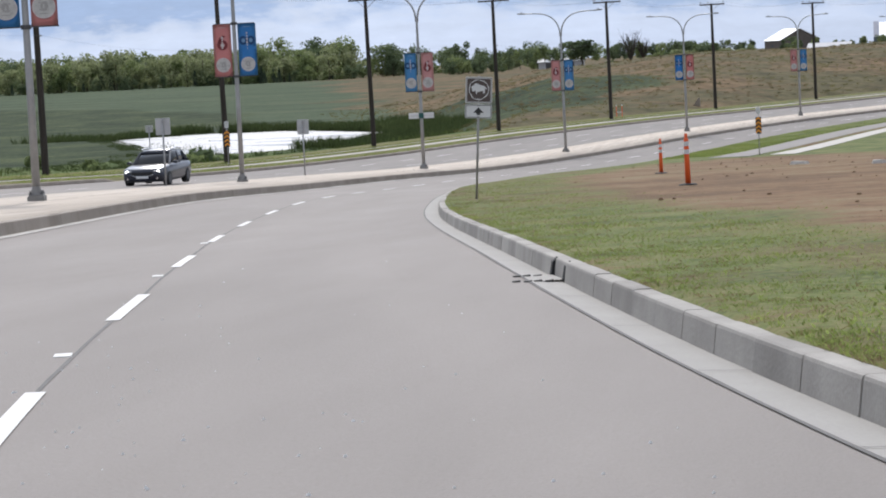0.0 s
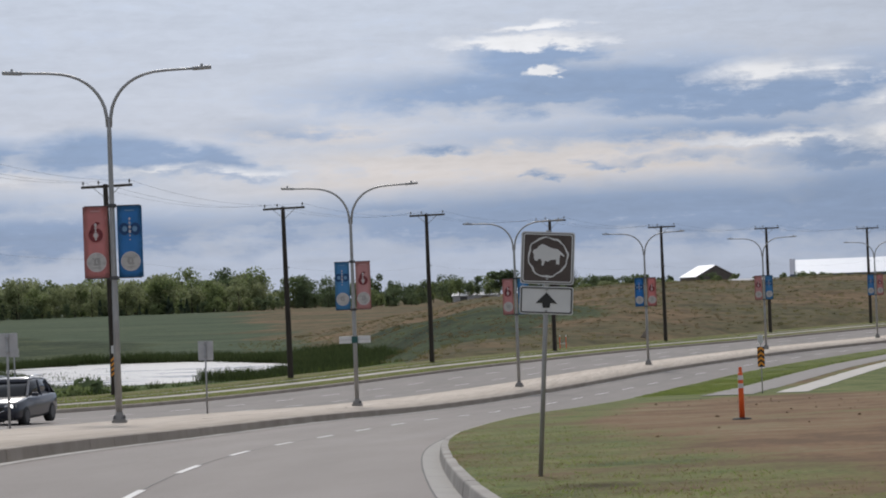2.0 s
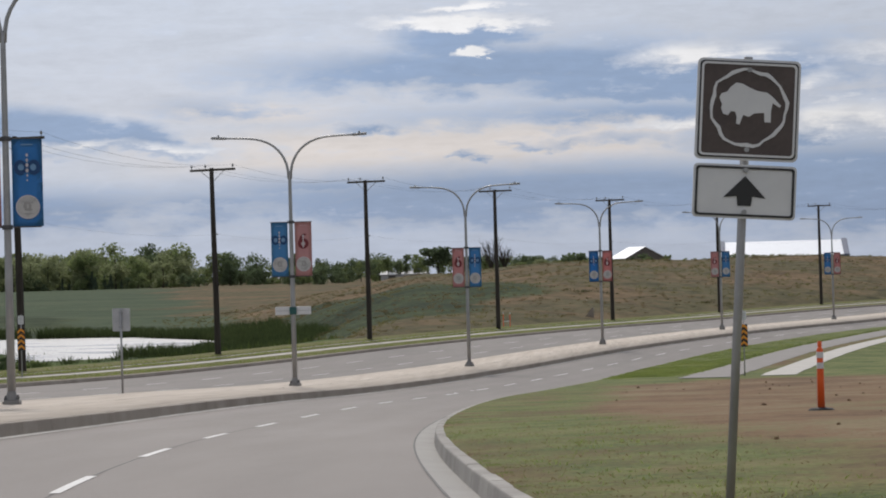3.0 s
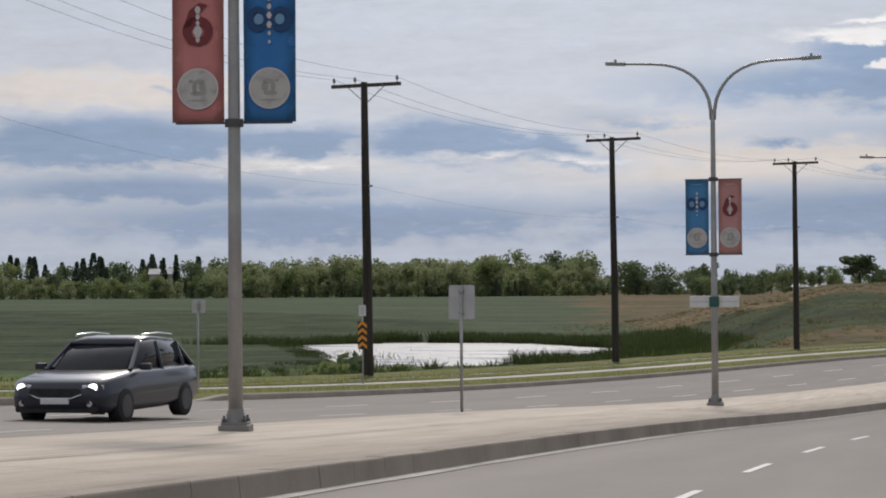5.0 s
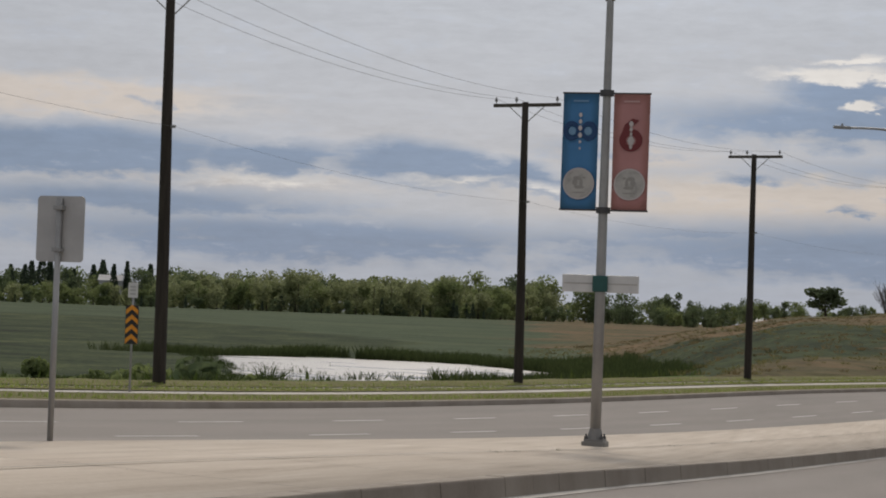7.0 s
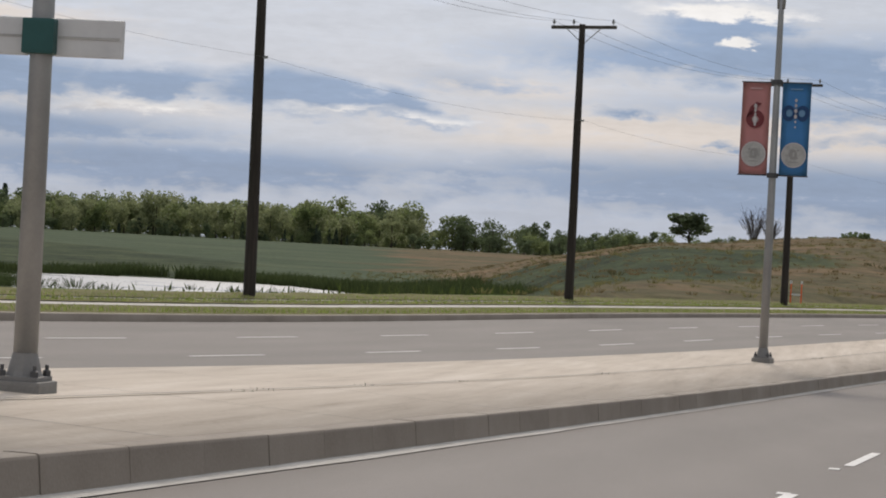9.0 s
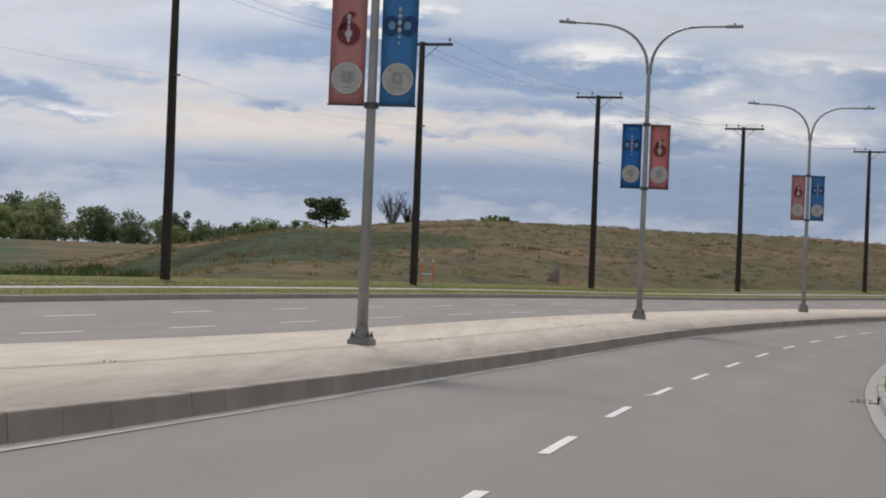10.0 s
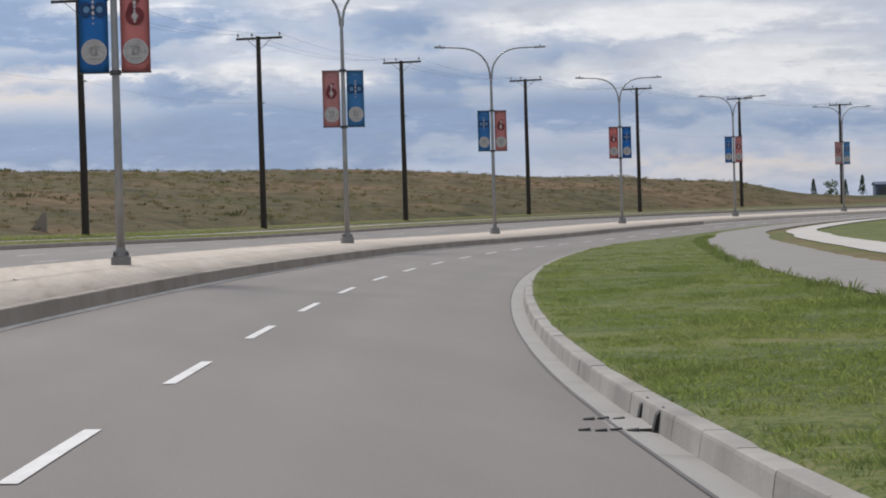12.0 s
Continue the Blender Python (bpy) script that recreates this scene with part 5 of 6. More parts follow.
def build_car(m):
    """Nose towards -y."""
    car = base("car", m, "dark navy crossover car with its headlights on", "car")

    def hull(y, w, z0, z1, r):
        return [Vector((sx * (w - r * (1 - cx)), y, zz)) for sx, cx, zz in
                ((-1, 0, z0), (-1, 1, z0 + 0.12), (-1, 1, (z0 + z1) / 2 + 0.05), (-1, 0.7, z1 - 0.06), (-1, -0.6, z1), (1, -0.6, z1), (1, 0.7, z1 - 0.06), (1, 1, (z0 + z1) / 2 + 0.05), (1, 1, z0 + 0.12), (1, 0, z0))]

    bm = bmesh.new()
    loft(bm, [hull(-2.32, 0.66, 0.36, 0.70, 0.12), hull(-2.22, 0.82, 0.26, 0.84, 0.12), hull(-2.0, 0.90, 0.24, 0.93, 0.10), hull(-1.2, 0.92, 0.24, 1.02, 0.09), hull(-0.75, 0.92, 0.24, 1.06, 0.08),
              hull(0.4, 0.92, 0.24, 1.06, 0.08), hull(1.5, 0.92, 0.26, 1.08, 0.09), hull(2.05, 0.89, 0.30, 1.06, 0.12), hull(2.24, 0.80, 0.42, 0.98, 0.14)])
    body = part("body", bm, CAR_PAINT, car, "glossy navy body", True)
    body.modifiers.new("bevel", "BEVEL").width = 0.03

    def cabin(y, w, z0, z1):
        return [Vector((-w, y, z0)), Vector((-w * 0.86, y, z1 - 0.08)), Vector((-w * 0.74, y, z1)), Vector((w * 0.74, y, z1)), Vector((w * 0.86, y, z1 - 0.08)), Vector((w, y, z0))]

    bm = bmesh.new()
    loft(bm, [cabin(-0.98, 0.80, 0.98, 1.06), cabin(-0.18, 0.82, 0.98, 1.60), cabin(0.35, 0.83, 0.98, 1.66), cabin(1.45, 0.82, 0.98, 1.60), cabin(2.06, 0.76, 0.98, 1.14)])
    part("glasshouse", bm, CAR_GLASS, car, "dark tinted glass", True)
    bm = bmesh.new()
    rows = [(-0.30, 0.60, 1.585), (0.35, 0.635, 1.675), (1.45, 0.62, 1.615), (1.75, 0.58, 1.44)]
    loft(bm, [[Vector((-w, y, z)), Vector((-w * 0.6, y, z + 0.03)), Vector((w * 0.6, y, z + 0.03)), Vector((w, y, z)), Vector((w * 1.06, y, z - 0.07)), Vector((-w * 1.06, y, z - 0.07))] for y, w, z in rows])
    part("roof", bm, CAR_PAINT, car, "", True)
    for sg in (-1, 1):
        for a, b in (((sg * 0.80, -0.98, 1.03), (sg * 0.64, -0.22, 1.57)), ((sg * 0.84, 0.42, 1.0), (sg * 0.70, 0.42, 1.58)), ((sg * 0.82, 1.5, 1.02), (sg * 0.66, 1.5, 1.55)), ((sg * 0.77, 2.05, 1.05), (sg * 0.60, 1.6, 1.56))):
            bm = bmesh.new()
            tube(bm, [a, b], 0.045, 6)
            part("pillar", bm, CAR_PAINT, car)
        bm = bmesh.new()
        tube(bm, [(sg * 0.62, -0.05, 1.68), (sg * 0.63, 0.0, 1.72), (sg * 0.64, 0.7, 1.745), (sg * 0.62, 1.4, 1.70), (sg * 0.62, 1.45, 1.66)], 0.02, 8)
        part("roof_rail", bm, CHROME, car, "bright roof rail", True)
        bm = bmesh.new()
        box(bm, (-0.10, -0.06, -0.07), (0.10, 0.06, 0.07), 0.04, Matrix.Translation((sg * 1.0, -0.72, 1.10)))
        part("mirror", bm, CAR_PAINT, car)
        bm = bmesh.new()
        box(bm, (-0.19, -0.05, -0.065), (0.19, 0.05, 0.065), 0.04, Matrix.Translation((sg * 0.64, -2.19, 0.74)) @ Matrix.Rotation(radians(22 * sg), 4, "Z"))
        lamp_ = part("headlight", bm, CHROME, car, "lit white headlight")
        bm = bmesh.new()
        tube(bm, [(sg * 0.66, -2.20, 0.74), (sg * 0.66, -2.265, 0.74)], [0.085, 0.08], 16)
        part("lens", bm, LIGHT, lamp_)
        bm = bmesh.new()
        tube(bm, [(sg * 0.62, -2.27, 0.44), (sg * 0.62, -2.32, 0.44)], 0.06, 12)
        part("fog_lamp", bm, CHROME, car)
        for y in (-1.42, 1.36):
            bm = bmesh.new()
            tube(bm, [(sg * 0.70, y, 0.35), (sg * 0.72, y, 0.35), (sg * 0.92, y, 0.35), (sg * 0.94, y, 0.35)], [0.32, 0.35, 0.35, 0.31], 24)
            wheel = part("wheel", bm, M["rubber"], car, "", True)
            bm = bmesh.new()
            tube(bm, [(sg * 0.925, y, 0.35), (sg * 0.947, y, 0.35)], [0.235, 0.225], 20)
            part("rim", bm, M["dark_steel"], wheel, "dark alloy rim")
    bm = bmesh.new()
    prism(bm, rounded(0.95, 0.20, 0.06, 4, 0, 0.63), -2.335, -2.25)
    part("grille", bm, M["rubber"], car, "black grille")
    bm = bmesh.new()
    tube(bm, [(-0.48, -2.32, 0.62), (-0.3, -2.34, 0.54), (0.3, -2.34, 0.54), (0.48, -2.32, 0.62)], 0.018, 6)
    part("grille_trim", bm, CHROME, car, "chrome grille trim", True)
    bm = bmesh.new()
    box(bm, (-0.26, -2.36, 0.43), (0.26, -2.33, 0.54), 0.01)
    part("number_plate", bm, M["sign_white"], car, "blank white plate")
    bm = bmesh.new()
    prism(bm, rounded(1.5, 0.13, 0.05, 4, 0, 0.33), -2.30, -2.15)
    part("lower_grille", bm, M["rubber"], car)
    return car


build_car(Matrix.Translation(at(41.6, -7.05, cross(-7.05) + 0.004)) @ Matrix.Rotation(heading(41.6), 4, "Z") @ Matrix.Diagonal((1, 1, 0.88, 1)))

# ---- far farm sheds beyond the mound ----
def place(x, y, z, az, dist):
    a = radians(az)
    return Vector((x - dist * math.sin(a), y + dist * math.cos(a), z))


M["white_roof"] = material("white_roof", [(0.80, 0.81, 0.82), (0.86, 0.87, 0.88)], 0.35, 0.0, scale=0.3, fine=0.1)
M["shed_wall"] = material("shed_wall", [(0.10, 0.085, 0.075), (0.15, 0.13, 0.115)], 0.8, scale=0.4)
M["blue_wall"] = material("blue_wall", [(0.09, 0.11, 0.17), (0.12, 0.145, 0.21)], 0.7, scale=0.4)
M["pale_wall"] = material("pale_wall", [(0.40, 0.40, 0.41), (0.52, 0.52, 0.53)], 0.7, scale=0.4)


def build_shed(m, length, depth, eave, ridge, wall, roof, label, doors=0, gables=False):
    shed = base("farm_shed", m, label, "shed", "far farm buildings")
    bm = bmesh.new()
    prism(bm, [(-depth / 2, -6), (depth / 2, -6), (depth / 2, eave), (0, ridge), (-depth / 2, eave)], -length / 2, length / 2)
    part("wall", bm, wall, shed)
    for sg in (-1, 1):
        bm = bmesh.new()
        prism(bm, [(0, ridge + 0.05), (sg * (depth / 2 + 0.5), eave - 0.15), (sg * (depth / 2 + 0.5), eave + 0.1), (0, ridge + 0.3)], -length / 2 - 0.5, length / 2 + 0.5)
        part("roof", bm, roof, shed, "white metal roof slope")
    for sg in (-1, 1) if gables else ():
        bm = bmesh.new()
        y0 = sg * (length / 2 + 0.4)
        y1 = sg * (length / 2 + 3.2)
        prism(bm, [(-depth / 2 - 1.0, -6), (depth / 2 + 1.0, -6), (depth / 2 + 1.0, eave + 0.2), (0, ridge + 0.9), (-depth / 2 - 1.0, eave + 0.2)], min(y0, y1), max(y0, y1))
        part("gable", bm, wall, shed, "dark blue gable end")
    for k in range(doors):
        bm = bmesh.new()
        y = length * ((k + 0.5) / doors - 0.5)
        box(bm, (-depth / 2 - 0.06, y - 1.5, -6), (-depth / 2 + 0.02, y + 1.5, eave * 0.75))
        part("door", bm, M["dark_steel"], shed)
    return shed


q = place(21.06, -11.9, 0, 13.1, 1200)
build_shed(Matrix.Translation((q.x, q.y, -1.2)) @ Matrix.Rotation(radians(38), 4, "Z"), 20, 22, 8.0, 13.6, M["shed_wall"], M["white_roof"], "far dark farm shed with a white roof", 1)
q = place(21.06, -11.9, 0, 9.55, 1200)
build_shed(Matrix.Translation((q.x, q.y, -1.2)) @ Matrix.Rotation(radians(101), 4, "Z"), 58, 48, 7.2, 14.6, M["blue_wall"], M["white_roof"], "far long blue shed with a white roof", 3, True)
q = place(21.06, -11.9, 0, 12.0, 780)
build_shed(Matrix.Translation((q.x, q.y, -1.5)) @ Matrix.Rotation(radians(95), 4, "Z"), 14, 9, 4.0, 5.6, M["blue_wall"], M["pale_wall"], "far low grey-blue farm building", 1)
q = place(4.8, 29.9, 0, 18.7, 900)
build_shed(Matrix.Translation((q.x, q.y, 0.4)) @ Matrix.Rotation(radians(100), 4, "Z"), 18, 10, 1.6, 2.8, M["pale_wall"], M["pale_wall"], "far pale low building among trees", 2)
q = place(3.3, 35.1, 0, 35.2, 930)
build_shed(Matrix.Translation((q.x, q.y, 6.0)) @ Matrix.Rotation(radians(120), 4, "Z"), 9, 8, 3.0, 5.0, M["pale_wall"], M["pale_wall"], "far pale house among trees", 1)
q = place(-7.3, 89.1, 0, -7.2, 900)
build_shed(Matrix.Translation((q.x, q.y, ground_z(q.x, q.y))) @ Matrix.Rotation(radians(95), 4, "Z"), 5, 5, 4.2, 5.0, M["blue_wall"], M["blue_wall"], "far small blue building on the horizon", 1)

# ---- trees ----
BARK = material("bark", [(0.05, 0.04, 0.03), (0.10, 0.085, 0.07)], 0.95, scale=3, fine=0.3)
LEAF = {
    "mid": material("leaf_mid", [(0.130, 0.170, 0.069), (0.183, 0.227, 0.090), (0.235, 0.269, 0.115)], 0.8, scale=0.1, fine=0.2, per_island=0.15, thin=0.5),
    "pale": material("leaf_pale", [(0.194, 0.229, 0.112), (0.262, 0.292, 0.145), (0.300, 0.325, 0.185)], 0.8, scale=0.1, fine=0.2, per_island=0.15, thin=0.5),
    "dark": material("leaf_dark", [(0.076, 0.106, 0.055), (0.121, 0.160, 0.079), (0.160, 0.202, 0.101)], 0.85, scale=0.1, fine=0.2, per_island=0.18, thin=0.42),
    "conifer": material("leaf_conifer", [(0.056, 0.085, 0.053), (0.084, 0.115, 0.067)], 0.85, scale=0.1, fine=0.2, per_island=0.3, thin=0.25),
}


def leaf_card(bm, q, size, rnd):
    n = Vector((rnd.gauss(0, 1), rnd.gauss(0, 1), rnd.gauss(0.4, 0.8))).normalized()
    a = n.orthogonal().normalized()
    b = n.cross(a)
    t = rnd.random() * 6.28
    a, b = math.cos(t) * a + math.sin(t) * b, math.cos(t) * b - math.sin(t) * a
    pts = [q + size * (0.9 * a), q + size * (0.35 * a + 0.55 * b), q + size * (-0.6 * a + 0.45 * b), q + size * (-0.75 * a - 0.35 * b), q + size * (0.2 * a - 0.6 * b)]
    bm.faces.new([bm.verts.new(w) for w in pts])


def crown_points(rnd, kind, h, n, low=0.48):
    """Places of leaf clumps in a crown of height h."""
    out = []
    if kind == "conifer":
        for _ in range(n):
            t = rnd.random() ** 0.7
            r = 0.19 * h * (1 - t) * (0.35 + 0.65 * rnd.random()) + 0.02 * h
            a = rnd.random() * 6.283
            out.append((r * math.cos(a), r * math.sin(a), h * (0.08 + 0.92 * t)))
        return out
    lobes = [(rnd.uniform(-0.22, 0.22) * h, rnd.uniform(-0.22, 0.22) * h, rnd.uniform(low, 0.82) * h, rnd.uniform(0.12, 0.22) * h) for _ in range(11)]
    for _ in range(n):
        x, y, z, r = rnd.choice(lobes)
        d = Vector((rnd.gauss(0, 1), rnd.gauss(0, 1), rnd.gauss(0, 1))).normalized() * r * rnd.random() ** 0.4
        out.append((x + d.x, y + d.y, z + 0.9 * d.z))
    return out


def limbs(bm, rnd, h, r, n, reach=0.28):
    tube(bm, [(0, 0, -0.5), (0.01 * h, 0, 0.2 * h), (-0.01 * h, 0.01 * h, 0.5 * h), (0, 0, 0.8 * h)], [r, 0.8 * r, 0.5 * r, 0.15 * r], 8)
    for k in range(n):
        a, z = rnd.random() * 6.283, rnd.uniform(0.22, 0.6) * h
        d = reach * h * rnd.uniform(0.6, 1.0)
        x, y = math.cos(a), math.sin(a)
        tube(bm, [(0, 0, z), (0.4 * d * x, 0.4 * d * y, z + 0.35 * d), (d * x, d * y, z + 0.7 * d)], [0.35 * r, 0.22 * r, 0.06 * r], 5)


def build_tree(m, kind, h, clumps, size, seed, label, name="tree"):
    rnd = random.Random(seed)
    tree = base(name, m, label, "tree")
    bm = bmesh.new()
    limbs(bm, rnd, h, 0.028 * h, 9)
    part("trunk", bm, BARK, tree)
    bm = bmesh.new()
    for q in crown_points(rnd, kind, h, clumps):
        leaf_card(bm, Vector(q), size * rnd.uniform(0.6, 1.3), rnd)
    part("crown", bm, LEAF[kind], tree)
    return tree


lone = build_tree(Matrix.Translation((-105.5, 376.5, ground_z(-105.5, 376.5) - 0.1)), "dark", 6.0, 1700, 0.25, 5, "lone dark leafy tree on the crest of the mound")
lone.scale = (1.45, 1.45, 0.95)


def build_bare_shrub(x, y, h, seed):
    rnd = random.Random(seed)
    sh = base("bare_shrub", Matrix.Translation((x, y, ground_z(x, y) - 0.1)), "leafless grey-brown shrub on the mound", "shrub")
    for k in range(30):
        bm = bmesh.new()
        a, d = rnd.random() * 6.28, rnd.uniform(0.05, 0.5) * h
        top = Vector((d * math.cos(a), d * math.sin(a), h * rnd.uniform(0.6, 1.0)))
        tube(bm, [(0, 0, 0), top * 0.5 + Vector((0, 0, 0.1 * h)), top], [0.05, 0.035, 0.012], 5)
        for _ in range(12):
            t = rnd.uniform(0.4, 1.0)
            q = top * t
            tube(bm, [q, q + Vector((rnd.uniform(-0.3, 0.3), rnd.uniform(-0.3, 0.3), rnd.uniform(0.2, 0.5))) * h * 0.4], [0.02, 0.008], 4)
        part("stem", bm, BARK, sh)


build_bare_shrub(-94.5, 372.0, 5.6, 3)
build_bare_shrub(-92.3, 372.5, 3.6, 4)

# shrubs along the crest and round the pond
def build_bush(x, y, h, w, kind, seed, label, clumps=260):
    rnd = random.Random(seed)
    bush = base("bush", Matrix.Translation((x, y, ground_z(x, y) - 0.05)), label, "bush")
    bm = bmesh.new()
    for k in range(5):
        a = rnd.random() * 6.28
        tube(bm, [(0, 0, -0.1), (0.25 * w * math.cos(a), 0.25 * w * math.sin(a), 0.6 * h)], [0.05, 0.015], 5)
    part("stems", bm, BARK, bush)
    bm = bmesh.new()
    for _ in range(clumps):
        d = Vector((rnd.gauss(0, 1), rnd.gauss(0, 1), rnd.gauss(0, 1))).normalized() * rnd.random() ** 0.45
        leaf_card(bm, Vector((d.x * w / 2, d.y * w / 2, h * 0.52 + d.z * h * 0.5)), 0.11 * (h + w) / 2 * rnd.uniform(0.7, 1.4), rnd)
    part("foliage", bm, LEAF[kind], bush)


for i, (x, y, h, w, kind) in enumerate(((-80.5, 375, 1.9, 4.6, "dark"), (-86, 373, 1.2, 2.6, "pale"), (-89.5, 373, 1.0, 2.0, "mid"), (-77, 374, 0.9, 3.0, "pale"), (-91, 373, 0.7, 1.8, "pale"), (-88, 374, 0.9, 2.2, "dark"), (-84.5, 374, 0.8, 2.0, "pale"), (-83, 375, 1.0, 1.6, "pale"), (-74, 374, 0.7, 2.2, "pale"), (-99, 374, 0.8, 2.4, "dark"),
                                        (-46.5, 112, 2.6, 2.6, "dark"), (-49, 114, 1.6, 2.2, "dark"), (-44.5, 113, 1.5, 1.8, "mid"), (-52, 117, 1.8, 1.6, "dark"), (-41, 100, 1.3, 2.4, "mid"))):
    build_bush(x, y, h, w, kind, 40 + i, "low dark-leaved bush in rough grass" if kind != "pale" else "low pale scrub on the mound")


r_ = random.Random(61)
for i in range(16):
    x, y = -40 - 62 * r_.random(), 104 + 60 * r_.random()
    if plan(x, y)[1] < -24 and pond_depth(x, y) < -3 and math.degrees(math.atan2(-(x + 5), y - 75)) > 38:
        build_bush(x, y, r_.uniform(0.7, 1.5), r_.uniform(1.2, 2.8), r_.choice(("dark", "mid")), 80 + i, "low dark-leaved bush in the marshy hollow", 420)


# the far wood: trees without number, one mass to a kind
def build_wood():
    rnd = random.Random(11)
    names = {"mid": ("wood", "far belt of green deciduous trees"), "pale": ("young_wood", "far belt of pale young poplars"), "dark": ("dark_wood", "far dark deciduous trees"), "conifer": ("conifers", "far dark pointed conifers")}
    stems = bmesh.new()
    spots = []
    for az10 in range(195, 400, 2):
        az = az10 / 10 + rnd.uniform(-0.12, 0.12)
        for row in range(3):
            if az < 24.3:
                if rnd.random() < 0.35:
                    continue
                kind, h, dist = rnd.choice(("dark", "dark", "mid")), rnd.uniform(7.5, 13) * (1 if rnd.random() < 0.85 else 1.3), 930 + 40 * row + rnd.uniform(-20, 20)
            elif az < 34.5:
                if row == 0:
                    kind, h = rnd.choice(("pale", "pale", "mid")), rnd.uniform(11, 16) + (3 if rnd.random() < 0.2 else 0)
                elif row == 1:
                    kind, h = rnd.choice(("mid", "pale", "pale", "dark")), rnd.uniform(13, 18.5)
                else:
                    kind, h = rnd.choice(("dark", "mid", "pale")), rnd.uniform(14, 19.5)
                dist = 880 + 45 * row + rnd.uniform(-18, 18)
            else:
                if row == 0:
                    kind, h = rnd.choice(("mid", "pale")), rnd.uniform(7, 11)
                else:
                    kind, h = rnd.choice(("conifer", "dark", "mid", "conifer", "conifer")), rnd.uniform(11, 19)
                dist = 880 + 45 * row + rnd.uniform(-18, 18)
            spots.append((az, dist, kind, h))
    for az, dist, h in ((25.55, 955, 21), (25.2, 965, 20), (26.6, 950, 20.5), (27.1, 955, 18), (22.7, 930, 15), (23.6, 930, 15), (21.9, 930, 14)):
        spots.append((az, dist, "dark" if az < 26 else "mid", h))
    # small row of bushes along the wood's foot
    for k in range(70):
        spots.append((rnd.uniform(24, 39), 862 + rnd.uniform(-8, 8), rnd.choice(("conifer", "mid", "dark")), rnd.uniform(3, 7.5)))
    # far right horizon
    for az in (-5.3, -5.6, -6.0, -4.9, -6.6, -7.6, -8.2, -3.9):
        spots.append((az, 900 + rnd.uniform(-30, 30), rnd.choice(("conifer", "dark")), rnd.uniform(4, 8)))
    for k in range(120):
        az = 7 + 15 * rnd.random() ** 0.6
        spots.append((az, 760 + rnd.uniform(0, 130), rnd.choice(("dark", "mid", "dark")), rnd.uniform(0.55, 1.0) * (3.6 + 0.40 * (az - 7))))
    rng = np.random.default_rng(8)
    cloud_ = {k: [[], []] for k in names}
    for az, dist, kind, h in spots:
        q = place(0, 50, 0, az, dist)
        z = ground_z(q.x, q.y) - 0.3
        if 7 < az < 20.5 and 700 < dist < 900:
            z += 3.2
        w = rnd.uniform(0.8, 1.45)
        n = int(380 + 40 * h) if kind != "conifer" else int(260 + 26 * h)
        pts = np.array(crown_points(rnd, kind, h, n, 0.10)) * (w, w, 1) + (q.x, q.y, z)
        cloud_[kind][0].append(pts)
        cloud_[kind][1].append((0.027 * h + 0.15) * rng.uniform(0.5, 1.25, n))
        tube(stems, [(q.x, q.y, z), (q.x, q.y, z + 0.7 * h)], [0.02 * h, 0.008 * h], 5)
    for k, (name, label) in names.items():
        c, r = np.concatenate(cloud_[k][0]), np.concatenate(cloud_[k][1])
        a = rng.normal(size=c.shape)
        a /= np.linalg.norm(a, axis=1)[:, None]
        d = np.cross(a, rng.normal(size=c.shape))
        d /= np.linalg.norm(d, axis=1)[:, None]
        corners = np.stack([c + r[:, None] * (fa * a + fb * d) for fa, fb in ((0.9, 0), (0.35, 0.55), (-0.6, 0.45), (-0.75, -0.35), (0.2, -0.6))], axis=1)
        me = bpy.data.meshes.new(name)
        me.from_pydata(corners.reshape(-1, 3).tolist(), [], np.arange(len(c) * 5).reshape(-1, 5).tolist())
        me.materials.append(LEAF[k])
        tagged(new(name, me), label, "trees", kind="stuff")
    tagged(link("tree_trunks", stems, BARK), "far grey-brown trunks of the wood", "trees", kind="stuff")


build_wood()


# ---- rough growth: reeds round the pond, tufts on mound and verges, blades on the lawn ----
def blades(name, mat, label, category, spots, h, w, seed, lean=0.35):
    rnd = random.Random(seed)
    verts, faces = [], []
    for x, y, z, k in spots:
        a, l = rnd.random() * 6.283, rnd.uniform(0, lean)
        b = rnd.random() * 6.283
        hh = h * k * rnd.uniform(0.6, 1.25)
        dx, dy = 0.5 * w * k * math.cos(a), 0.5 * w * k * math.sin(a)
        tx, ty = hh * l * math.cos(b), hh * l * math.sin(b)
        i = len(verts)
        verts += [(x - dx, y - dy, z), (x + dx, y + dy, z), (x + 0.6 * dx + 0.4 * tx, y + 0.6 * dy + 0.4 * ty, z + 0.6 * hh), (x + tx, y + ty, z + hh)]
        faces += [(i, i + 1, i + 2), (i, i + 2, i + 3)]
    me = bpy.data.meshes.new(name)
    me.from_pydata(verts, [], faces)
    me.materials.append(mat)
    return tagged(new(name, me), label, category, kind="stuff")


